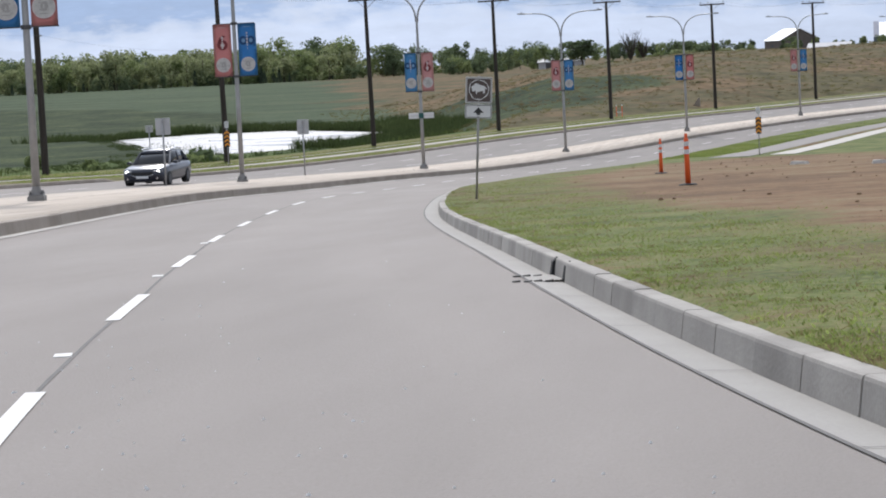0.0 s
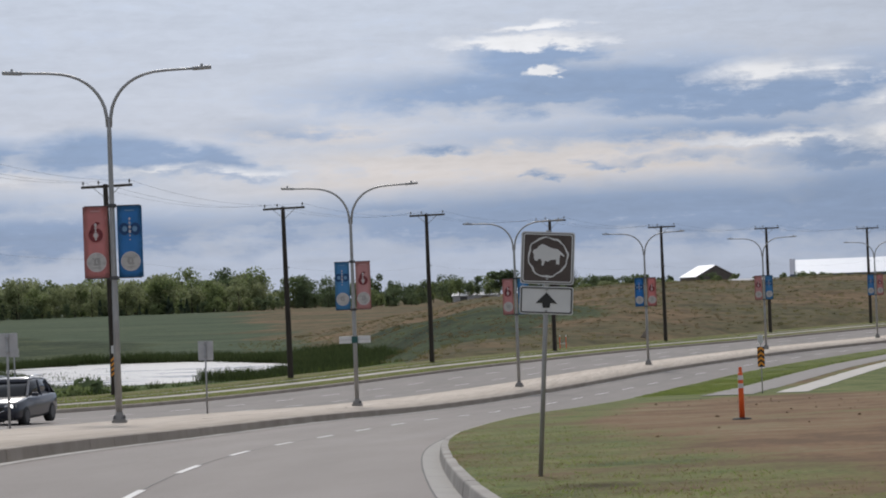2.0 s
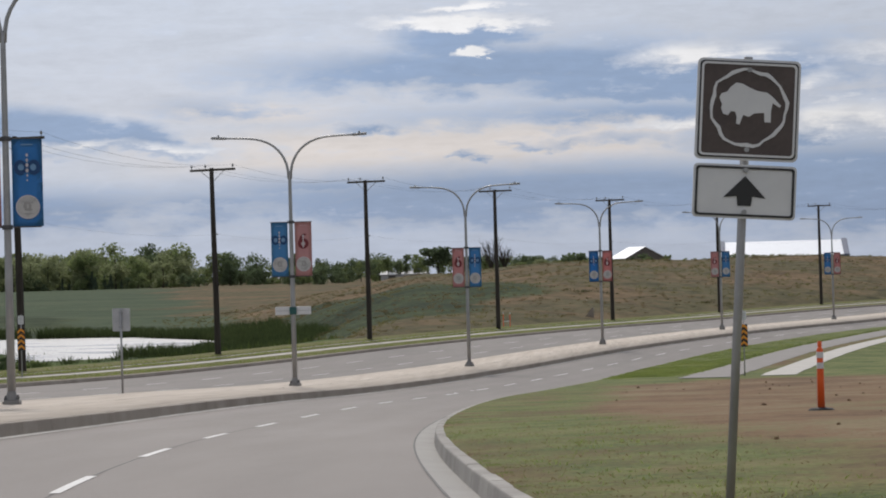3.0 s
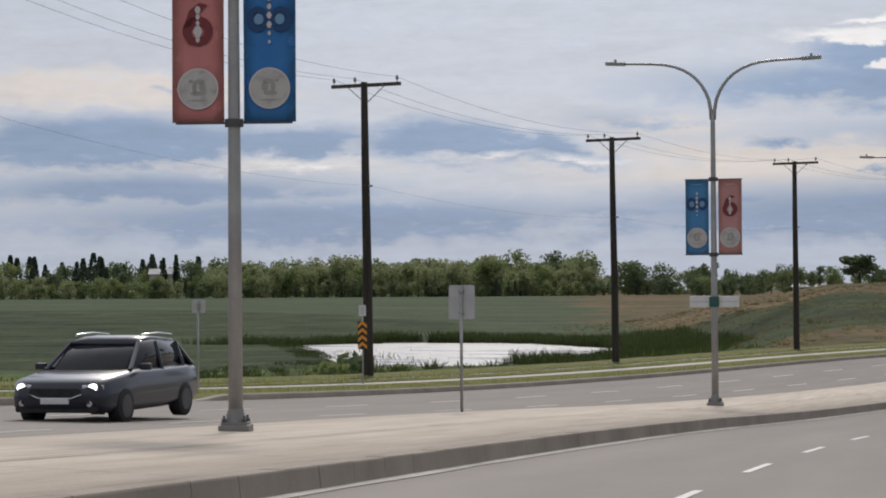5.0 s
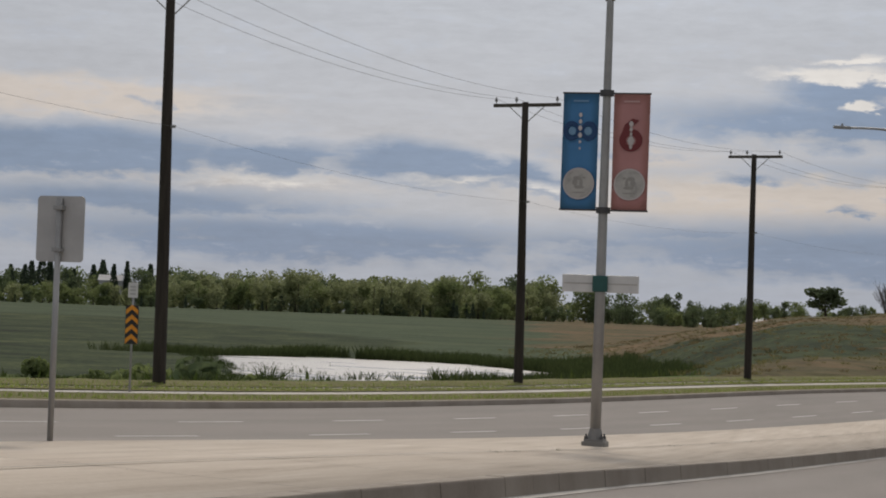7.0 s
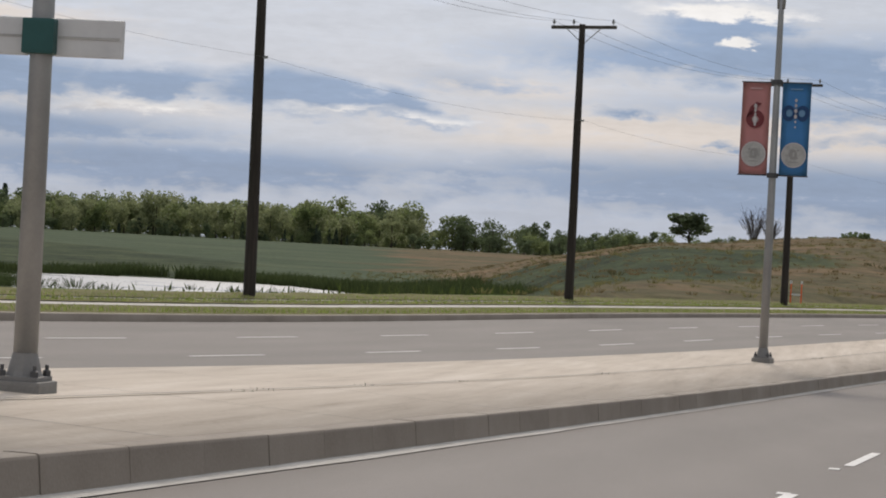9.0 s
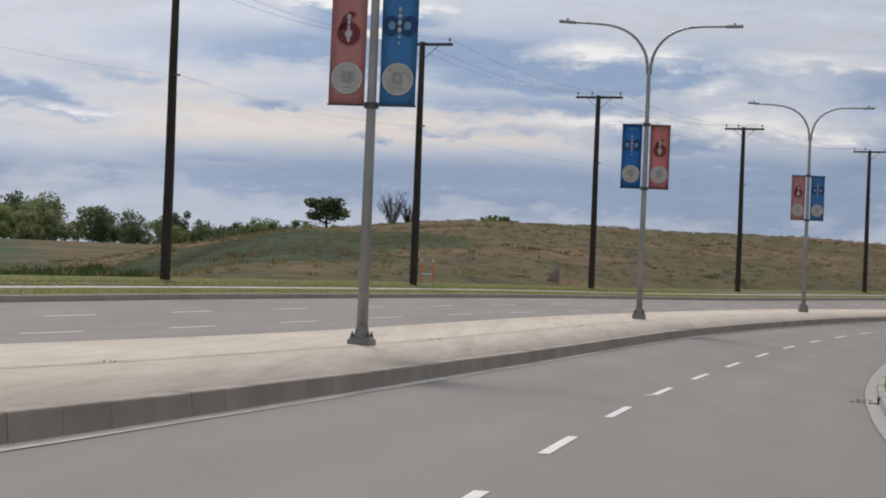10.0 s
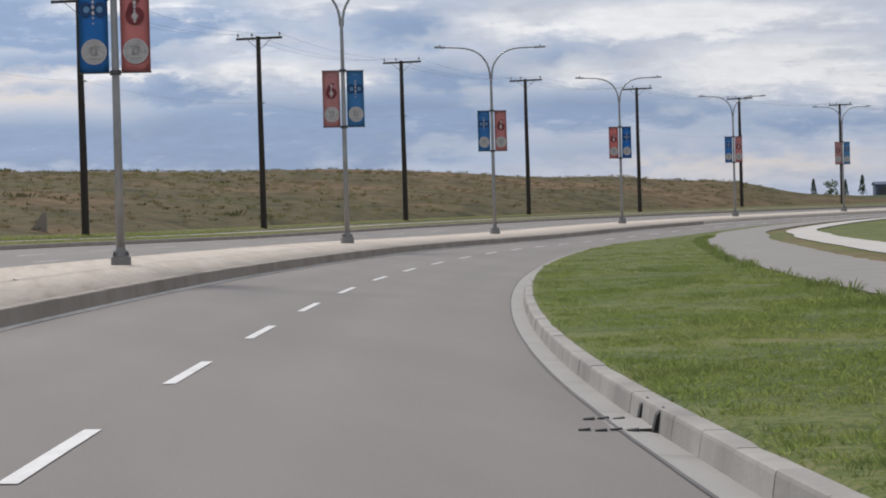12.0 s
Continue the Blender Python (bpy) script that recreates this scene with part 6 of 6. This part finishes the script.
BLADE = material("grass_blade", [(0.145, 0.188, 0.052), (0.200, 0.248, 0.070), (0.285, 0.300, 0.108)], 0.9, scale=0.5, fine=0.35, per_island=0.2, thin=0.78)
DRY = material("dry_blade", [(0.15, 0.115, 0.052), (0.20, 0.155, 0.078), (0.26, 0.21, 0.12)], 0.95, scale=0.12, fine=0.3, per_island=0.2, thin=0.6)
REED = material("reed_blade", [(0.040, 0.058, 0.023), (0.060, 0.082, 0.031), (0.085, 0.105, 0.042)], 0.95, scale=0.12, fine=0.3, per_island=0.25, thin=0.4)
MOUND_DRY = material("mound_dry_blade", [(0.112, 0.092, 0.049), (0.140, 0.112, 0.060), (0.170, 0.134, 0.076)], 1.0, scale=0.12, fine=0.3, per_island=0.1, thin=0.82)
MOUND_GREEN = material("mound_green_blade", [(0.105, 0.105, 0.046), (0.145, 0.136, 0.060), (0.17, 0.150, 0.076)], 1.0, scale=0.12, fine=0.3, per_island=0.1, thin=0.82)
MEADOW_BLADE = material("meadow_blade", [(0.045, 0.070, 0.018), (0.070, 0.100, 0.026), (0.100, 0.120, 0.040)], 0.95, scale=0.1, fine=0.3, per_island=0.25, thin=0.35)
WEED = material("weed_blade", [(0.120, 0.158, 0.050), (0.165, 0.205, 0.066), (0.225, 0.235, 0.095)], 0.9, scale=0.5, fine=0.35, per_island=0.25, thin=0.7)
rnd = random.Random(77)


def spread(n, s0, s1, u0, u1, dz, k=(0.7, 1.3), test=None):
    out = []
    for _ in range(n):
        s, u = rnd.uniform(s0, s1), rnd.uniform(0, 1)
        u = (u0(s) if callable(u0) else u0) + u * ((u1(s) if callable(u1) else u1) - (u0(s) if callable(u0) else u0))
        if test and not test(s, u):
            continue
        q = at(s, u, dz(s, u) if callable(dz) else dz)
        out.append((q.x, q.y, q.z, rnd.uniform(*k)))
    return out


def clumped(s, u):
    return noise.noise((s * 0.55, u * 0.8, 1.0)) + 0.6 * noise.noise((s * 2.1, u * 2.4, 2.0)) > rnd.uniform(-0.55, 0.35)


def thinning(n, s0, scale, u0, u1):
    """Blades that grow sparser along the road."""
    out = []
    for _ in range(n):
        s = s0 + rnd.expovariate(1.0 / scale)
        u = rnd.uniform(u0(s), u1(s))
        if s < 200 and clumped(s, u) and rnd.random() < grown(s, u) + 0.03:
            q = at(s, u, lawn_dz(s, u - u_right(s)) - 0.008)
            tall = 1 + 1.3 * max(0.0, noise.noise((s * 0.45, u * 0.7, 17.0)) + 0.5 * noise.noise((s * 2.2, u * 2.6, 5.0)))
            out.append((q.x, q.y, q.z, rnd.uniform(0.7, 1.3) * tall))
    return out


green = thinning(150000, -52, 20, lambda s: u_right(s) + 0.13, lambda s: u_right(s) + 5.5)
green += thinning(250000, 81, 24, lambda s: u_right(s) + 0.13, lambda s: u_path(s) - 1.1)
blades("lawn_grass", BLADE, "short green grass blades on the roadside lawn", "grass", green, 0.020, 0.0075, 1, 1.7)
dry = spread(3500, -52, 75, lambda s: lawn_edge(s) - 0.4, 20, 0.17, test=lambda s, u: noise.noise((s * 0.25, u * 0.3, 9.0)) > 0.05)
dry += spread(16000, -52, 12, lambda s: u_right(s) + 0.13, lambda s: u_right(s) + 4.5, lambda s, u: lawn_dz(s, u - u_right(s)) - 0.006, (0.6, 1.3), clumped)
dry += spread(6000, 84, 150, lambda s: u_right(s) + 0.13, lambda s: u_path(s) - 1.1, lambda s, u: lawn_dz(s, u - u_right(s)) - 0.005, (0.5, 1.0), clumped)
blades("dry_grass_blades", DRY, "thin dry straw-coloured grass on the soil", "grass", dry, 0.024, 0.008, 2, 2.2)
vg = spread(16000, 40, 260, -18.5, -16.3, 0.90) + spread(9000, 40, 200, -15.9, -14.9, 0.83) + spread(12000, 40, 200, -13.9, -12.5, 0.70)
blades("verge_grass", BLADE, "rough mixed grass on the verges of the far road", "grass", vg, 0.09, 0.03, 3, 0.6)

reed = []
for (x0, y0), (x1, y1) in zip(POND, POND[1:] + POND[:1]):
    far_side = (y0 + y1) / 2 - 215 + 0.9 * ((x0 + x1) / 2 + 100) > 0
    side = math.hypot(x1 - x0, y1 - y0)
    ox, oy = (y1 - y0) / side, -(x1 - x0) / side
    if pond_depth((x0 + x1) / 2 + ox, (y0 + y1) / 2 + oy) > 0:
        ox, oy = -ox, -oy
    for _ in range(int(side * (600 if far_side else 130))):
        t, d = rnd.uniform(-0.05, 1.05), (rnd.random() ** 1.3 * 19 if far_side else rnd.random() * 4) - 1.0
        x, y = x0 + t * (x1 - x0) + ox * d, y0 + t * (y1 - y0) + oy * d
        if noise.noise((x * 0.15, y * 0.15, 4.0)) < -0.28 + (0 if far_side else 0.3) or ground_z(x, y) > -3.5:
            continue
        reed.append((x, y, ground_z(x, y) - 0.05, rnd.uniform(0.5, 1.0) * (1.0 + 0.5 * noise.noise((x * 0.07, y * 0.07, 1.0))) * (1.0 if far_side else 0.35)))
for _ in range(26000):
    a, r = rnd.random() * 6.283, math.sqrt(rnd.random())
    x, y = -68 + 10 * r * math.cos(a), 200 + 8 * r * math.sin(a)
    if pond_depth(x, y) < 0.5 and ground_z(x, y) < -2.7:
        reed.append((x, y, ground_z(x, y) - 0.05, rnd.uniform(0.7, 1.1) * (1.2 - 0.6 * r) * (1 - 0.5 * ease(-68, -58, x))))
blades("reeds", REED, "dark green reeds along the pond's shore", "reeds", reed, 1.2, 0.075, 4, 0.45)
stalks = []
for cx, cy, n in ((-107, 211, 90), (-101, 203, 160), (-96, 199, 120), (-113, 220, 70), (-92, 192, 60)):
    for _ in range(n):
        x, y = cx + rnd.gauss(0, 2.2) + 2, cy + rnd.gauss(0, 2.2) + 1
        stalks.append((x, y, max(POND_Z, ground_z(x, y)) - 0.05, rnd.uniform(0.4, 1.2)))
blades("pond_stalks", REED, "dark stalks standing in the shallow water", "reeds", stalks, 0.40, 0.05, 14, 0.5)

def tussocks(name, mat, label, category, spots, h, w, seed, each=14, thick=0.11):
    """Clumps of blades that lean outwards; spots: x, y, z, size."""
    rng = np.random.default_rng(seed)
    q = np.repeat(np.array(spots), each, axis=0)
    n = len(q)
    k = q[:, 3]
    a, b = rng.uniform(0, 6.283, n), rng.uniform(0, 6.283, n)
    off, hh = k * w * np.sqrt(rng.random(n)), k * h * rng.uniform(0.45, 1.1, n)
    foot = q[:, :3] + np.stack([off * np.cos(b), off * np.sin(b), np.zeros(n)], 1)
    side = np.stack([np.cos(a), np.sin(a), np.zeros(n)], 1) * (thick * w * k)[:, None]
    tip = foot + np.stack([0.75 * off * np.cos(b), 0.75 * off * np.sin(b), hh], 1)
    mid = foot * 0.45 + tip * 0.55 + np.stack([np.zeros(n), np.zeros(n), 0.12 * hh], 1)
    verts = np.stack([foot - side, foot + side, mid + 0.8 * side, tip, mid - 0.8 * side], 1).reshape(-1, 3)
    me = bpy.data.meshes.new(name)
    me.from_pydata(verts.tolist(), [], np.arange(5 * n).reshape(-1, 5).tolist())
    me.materials.append(mat)
    return tagged(new(name, me), label, category, kind="stuff")


SCRUB = material("mound_scrub", [(0.062, 0.064, 0.032), (0.090, 0.088, 0.044), (0.120, 0.110, 0.058)], 1.0, scale=0.12, fine=0.3, per_island=0.15, thin=0.7)
dry_t, green_t, scrub_t = [], [], []
for _ in range(12000):
    x, y = rnd.uniform(-145, 15), rnd.uniform(120, 388)
    if plan(x, y)[1] > -19.3 or math.degrees(math.atan2(-(x + 5), y - 75)) > 27.5:
        continue
    v = noise.noise((x * 0.035, y * 0.035, 5.0)) + 0.7 * noise.noise((x * 0.13, y * 0.13, 9.0))
    dark = noise.noise((x * 0.05, y * 0.05, 14.0)) + 0.6 * noise.noise((x * 0.2, y * 0.2, 3.0))
    spot = (x, y, ground_z(x, y) + 0.04, rnd.uniform(0.28, 0.8) * (1 + 0.6 * max(0.0, dark)))
    if dark > 0.46 and rnd.random() < 0.5:
        scrub_t.append(spot)
    elif rnd.random() < 0.75:
        (dry_t if v > 0 else green_t).append(spot)
tussocks("mound_grass", MOUND_DRY, "dry straw-brown grass tussocks on the mound", "grass", dry_t, 0.30, 0.34, 5)
tussocks("mound_weeds", MOUND_GREEN, "dull olive weeds on the mound", "grass", green_t, 0.32, 0.36, 6)
tussocks("mound_scrub", SCRUB, "dark low scrub in patches on the mound", "scrub", scrub_t, 0.34, 0.48, 16, 18)
near_g, rank_t = [], []
for _ in range(34000):
    x, y = rnd.uniform(-150, -25), rnd.uniform(75, 235)
    s, u = plan(x, y)
    if -80 < u < -18.8 and pond_depth(x, y) < -2 and math.degrees(math.atan2(-(x + 5), y - 75)) > 25:
        k = 1 + 0.9 * noise.noise((x * 0.05, y * 0.05, 12.0))
        z = ground_z(x, y) + 0.04
        if noise.noise((x * 0.06, y * 0.06, 22.0)) + 0.5 * noise.noise((x * 0.25, y * 0.25, 2.0)) > 0.05:
            if rnd.random() < 0.45:
                rank_t.append((x, y, z, rnd.uniform(0.4, 1.0) * k))
        else:
            near_g.append((x, y, z, rnd.uniform(0.3, 1.0) * k))
blades("meadow_grass", MEADOW_BLADE, "rank green grass on the low ground by the pond", "grass", near_g, 0.38, 0.10, 15, 0.6)
tussocks("marsh_sedge", REED, "dark sedge tussocks on the low ground by the pond", "sedge", rank_t, 0.36, 0.42, 17, 22, 0.05)

# tufts that stand out of the lawn, and tall weeds along the path's edge
lush, thatch, edge_w = [], [], []
for _ in range(15000):
    s, v = 82 + rnd.expovariate(1 / 22.0), rnd.random()
    u = u_right(s) + 0.18 + v * (u_path(s) - 1.2 - u_right(s) - 0.18)
    patchy = noise.noise((s * 0.4, u * 0.6, 31.0)) + 0.6 * noise.noise((s * 1.6, u * 1.9, 7.0))
    if s > 190 or patchy < rnd.uniform(-0.3, 0.5):
        continue
    q = at(s, u, lawn_dz(s, u - u_right(s)) - 0.01)
    (lush if patchy < 0.45 else edge_w).append((q.x, q.y, q.z, rnd.uniform(0.35, 1.0)))
for _ in range(260):
    s = rnd.uniform(92, 185)
    if noise.noise((s * 0.5, 3.0, 2.0)) < -0.1:
        continue
    u = u_path(s) - 1.18 - abs(rnd.gauss(0, 0.16))
    q = at(s, u, 0.17)
    edge_w.append((q.x, q.y, q.z, rnd.uniform(0.7, 1.9) ** 1.2))
for _ in range(9000):
    s, v = -54 + rnd.expovariate(1 / 24.0), rnd.random()
    u = u_right(s) + 0.16 + v * v * 4.5
    if s < 70 and noise.noise((s * 0.6, u * 0.8, 41.0)) + 0.6 * noise.noise((s * 2.0, u * 2.2, 9.0)) > rnd.uniform(-0.35, 0.4):
        q = at(s, u, lawn_dz(s, u - u_right(s)) - 0.01)
        (lush if rnd.random() < 0.6 else thatch).append((q.x, q.y, q.z, rnd.uniform(0.25, 0.65)))
tussocks("lawn_tufts", BLADE, "uneven green tufts standing out of the lawn", "grass", lush, 0.055, 0.085, 21, 22, 0.05)
tussocks("tall_weeds", WEED, "darker tall weeds in the lawn and along the path", "weeds", edge_w, 0.075, 0.085, 22, 22, 0.05)
tussocks("thatch_tufts", DRY, "straw-coloured tufts in the thin lawn", "grass", thatch, 0.045, 0.09, 23, 20, 0.05)

# loose chips of stone on the first stretch of asphalt
r_ = random.Random(9)
bm = bmesh.new()
for k in range(420):
    s, u = -60 + abs(r_.gauss(0, 9)), r_.choice((r_.gauss(6.5, 0.35), r_.uniform(4.0, 8.8)))
    q, size = at(s, u, cross(u) + 0.001), r_.uniform(0.004, 0.010)
    low = [bm.verts.new(q + Vector((size * r_.uniform(0.7, 1.4) * math.cos(a), size * r_.uniform(0.7, 1.4) * math.sin(a), 0))) for a in (0, 1.5, 3.1, 4.6)]
    tip = bm.verts.new(q + Vector((0, 0, size)))
    for i in range(4):
        bm.faces.new((low[i], low[(i + 1) % 4], tip))
tagged(link("stone_chips", bm, M["sign_white"]), "small pale stone chips scattered on the asphalt", "gravel", kind="stuff")

# weeds in the median's joint, and a few stones by the inlets
weeds = []
for s in (55.0, 56.1, 58.7, 66.5, 67.2, 70.4, 74.1, 82.0, 101.0, 118.0, 1.5, 12.0, 36.0):
    for _ in range(9):
        q = at(s + rnd.gauss(0, 0.10), 0.55 + rnd.gauss(0, 0.06), 0.425)
        weeds.append((q.x, q.y, q.z, rnd.uniform(0.5, 1.2)))
blades("joint_weeds", REED, "small dark weeds in the median's joint", "weeds", weeds, 0.03, 0.010, 7, 0.9)


# ---- curb inlets with grates ----
def build_inlet(s, label):
    inlet = base("curb_inlet", Matrix(), label, "drain inlet", "curb inlets")
    u = u_right(s)
    bm = bmesh.new()
    rows = [[bm.verts.new(at(s + ds, u + du, cross(u) + z)) for du, z in ((-0.24, 0.006), (-0.12, 0.010), (-0.02, 0.014))] for ds in (-0.40, 0.40)]
    for k in range(2):
        bm.faces.new((rows[0][k], rows[0][k + 1], rows[1][k + 1], rows[1][k]))
    part("apron", bm, M["gutter"], inlet, "raised concrete apron")
    # nothing is cut out: dark solids stand in for the shade inside the slots
    for ds in (-0.42, 0.42):
        bm = bmesh.new()
        q = [at(s + ds + e, u + du, cross(u) + z) for e in (-0.05, 0.05) for du, z in ((-0.036, 0.0), (-0.013, curb_rise(s) - 0.03), (0.03, curb_rise(s) + 0.012), (0.1, 0.0))]
        loft(bm, [q[:4], q[4:]])
        part("slot_shade", bm, M["rubber"], inlet, "black block standing in for the shade of a curb slot")
        for k in range(4 if ds < 0 else 3):
            u0 = u - 0.10 - 0.088 * k
            bm = bmesh.new()
            q = [at(s + ds + e + 0.05 * (k % 2), u0 + du, cross(u0 + du) + z) for e in (-0.035, 0.025) for du, z in ((-0.075, 0.010), (-0.01, 0.017), (-0.01, 0.0), (-0.075, 0.0))]
            loft(bm, [q[:4], q[4:]])
            part("grate_slot_shade", bm, TAR, inlet, "dark bar standing in for the shade of a grate slot")


TAR = material("tar", [(0.05, 0.048, 0.046), (0.09, 0.087, 0.083)], 0.8, scale=1.5)
build_inlet(-37.5, "curb drain inlet with a dark grate and debris")
build_inlet(94.0, "curb drain inlet with a dark grate and debris")

# small raised reflectors and a tar joint beside the lane line
for s in (-43.6, -34.8, -25.6, 64.0, 68.1, 90.6):
    bm = bmesh.new()
    q = at(s, u_dash(s) - 0.06, cross(u_dash(s)) + 0.002)
    box(bm, (-0.05, -0.075, 0), (0.05, 0.075, 0.008), 0.003, Matrix.Translation(q) @ Matrix.Rotation(heading(s), 4, "Z"))
    tagged(link("paint_mark", bm, M["paint"]), "short stray white paint mark on the asphalt", "paint mark")
strip("tar_joint", -70, 24, 0.5, lambda s: [(u_dash(s) - 0.012 + wavy(s, 11, 0.008), cross(u_dash(s)) + 0.0025), (u_dash(s) + 0.012 + wavy(s, 12, 0.008), cross(u_dash(s)) + 0.0025)], TAR, "dark tar line along the lane joint", "road joint")
strip("gutter_joint", -60, 175, 0.5, lambda s: [(u_right(s) - gutter_width(s) - 0.012 + wavy(s, 15, 0.006), cross(u_right(s) - gutter_width(s)) + 0.0065), (u_right(s) - gutter_width(s) + 0.012 + wavy(s, 16, 0.006), cross(u_right(s) - gutter_width(s)) + 0.0065)], TAR, "dark joint between gutter and asphalt", "road joint")
strip("median_joint", -70, 300, 1.0, lambda s: [(0.53 + wavy(s, 13, 0.01), 0.436), (0.56 + wavy(s, 14, 0.01), 0.436)], TAR, "dark sealed joint along the median", "joint")

# hairline joints across the median
joints = base("median_cross_joints", Matrix(), "fine dark joints sawn across the concrete median", "joint", kind="structure")
for k in range(60):
    s0 = -30 + 4.5 * k
    bm = bmesh.new()
    rows = [[bm.verts.new(at(s0 + e, u, z + 0.004)) for e in (-0.008, 0.008)] for u, z in ((-1.6, 0.478), (0.35, 0.43), (2.43, MED_TOP))]
    for a, b in zip(rows, rows[1:]):
        bm.faces.new((a[0], a[1], b[1], b[0]))
    part("saw_joint", bm, TAR, joints)


# joints across the gutter pan
pan_joints = base("gutter_joints", Matrix(), "fine dark joints across the concrete gutter pan", "joint", kind="structure")
for k in range(60):
    s0 = -58 + 3.0 * k
    bm = bmesh.new()
    rows = [[bm.verts.new(at(s0 + e, u_right(s0) - d, cross(u_right(s0) - d) + z)) for e in (-0.007, 0.007)] for d, z in ((gutter_width(s0) - 0.01, 0.008), (0.02, 0.0))]
    bm.faces.new((rows[0][0], rows[0][1], rows[1][1], rows[1][0]))
    part("pan_joint", bm, TAR, pan_joints)


def build_stones():
    """A few pale broken slabs and stones lying on the rough ground past the soil."""
    r_ = random.Random(5)
    for s, u, size in ((-22.0, 19.2, 0.16), (-20.5, 20.4, 0.12), (-15.0, 20.8, 0.20), (-13.6, 21.5, 0.13), (6.0, 20.5, 0.18), (24.0, 19.6, 0.22)):
        bm = bmesh.new()
        q = at(s, u, 0.19 + 0.012 * (u - 12))
        low = [bm.verts.new(q + Vector((1.6 * size * r_.uniform(0.7, 1.3) * math.cos(a), size * r_.uniform(0.7, 1.3) * math.sin(a), -0.05))) for a in (0, 1.0, 2.0, 3.1, 4.2, 5.3)]
        top = [bm.verts.new(q + 0.75 * (w.co - q) + Vector((0, 0, 0.05 + size * r_.uniform(0.25, 0.4)))) for w in low]
        for k in range(6):
            j = (k + 1) % 6
            bm.faces.new((low[k], low[j], top[j], top[k]))
        bm.faces.new(top)
        tagged(link("stone", bm, M["gutter_pale"]), "pale broken stone lying on rough ground", "stone", "loose stones")


build_stones()


def build_clods():
    """Loose lumps of earth on the bare soil."""
    r_ = random.Random(21)
    bm = bmesh.new()
    for _ in range(170):
        s, u = r_.uniform(-45, 70), r_.uniform(12.5, 26)
        if grown(s, u) > 0.7:
            continue
        q, size = at(s, u, 0.185 + 0.012 * (u - 12)), r_.uniform(0.015, 0.05) * (1.5 if r_.random() < 0.06 else 1)
        ring_ = [bm.verts.new(q + Vector((size * r_.uniform(0.7, 1.5) * math.cos(a), size * r_.uniform(0.7, 1.5) * math.sin(a), -0.02))) for a in (0, 1.05, 2.1, 3.14, 4.2, 5.24)]
        mid = [bm.verts.new(w.co * 0.5 + q * 0.5 + Vector((0, 0, size * r_.uniform(0.5, 0.9)))) for w in ring_]
        for k in range(6):
            j = (k + 1) % 6
            bm.faces.new((ring_[k], ring_[j], mid[j], mid[k]))
        bm.faces.new(mid)
    tagged(link("soil_clods", bm, CLOD), "loose dark clods of earth on the bare soil", "soil", kind="stuff")


CLOD = material("clod", [(0.115, 0.072, 0.040), (0.19, 0.125, 0.075)], 0.95, scale=6, fine=0.4, per_island=0.2)
build_clods()
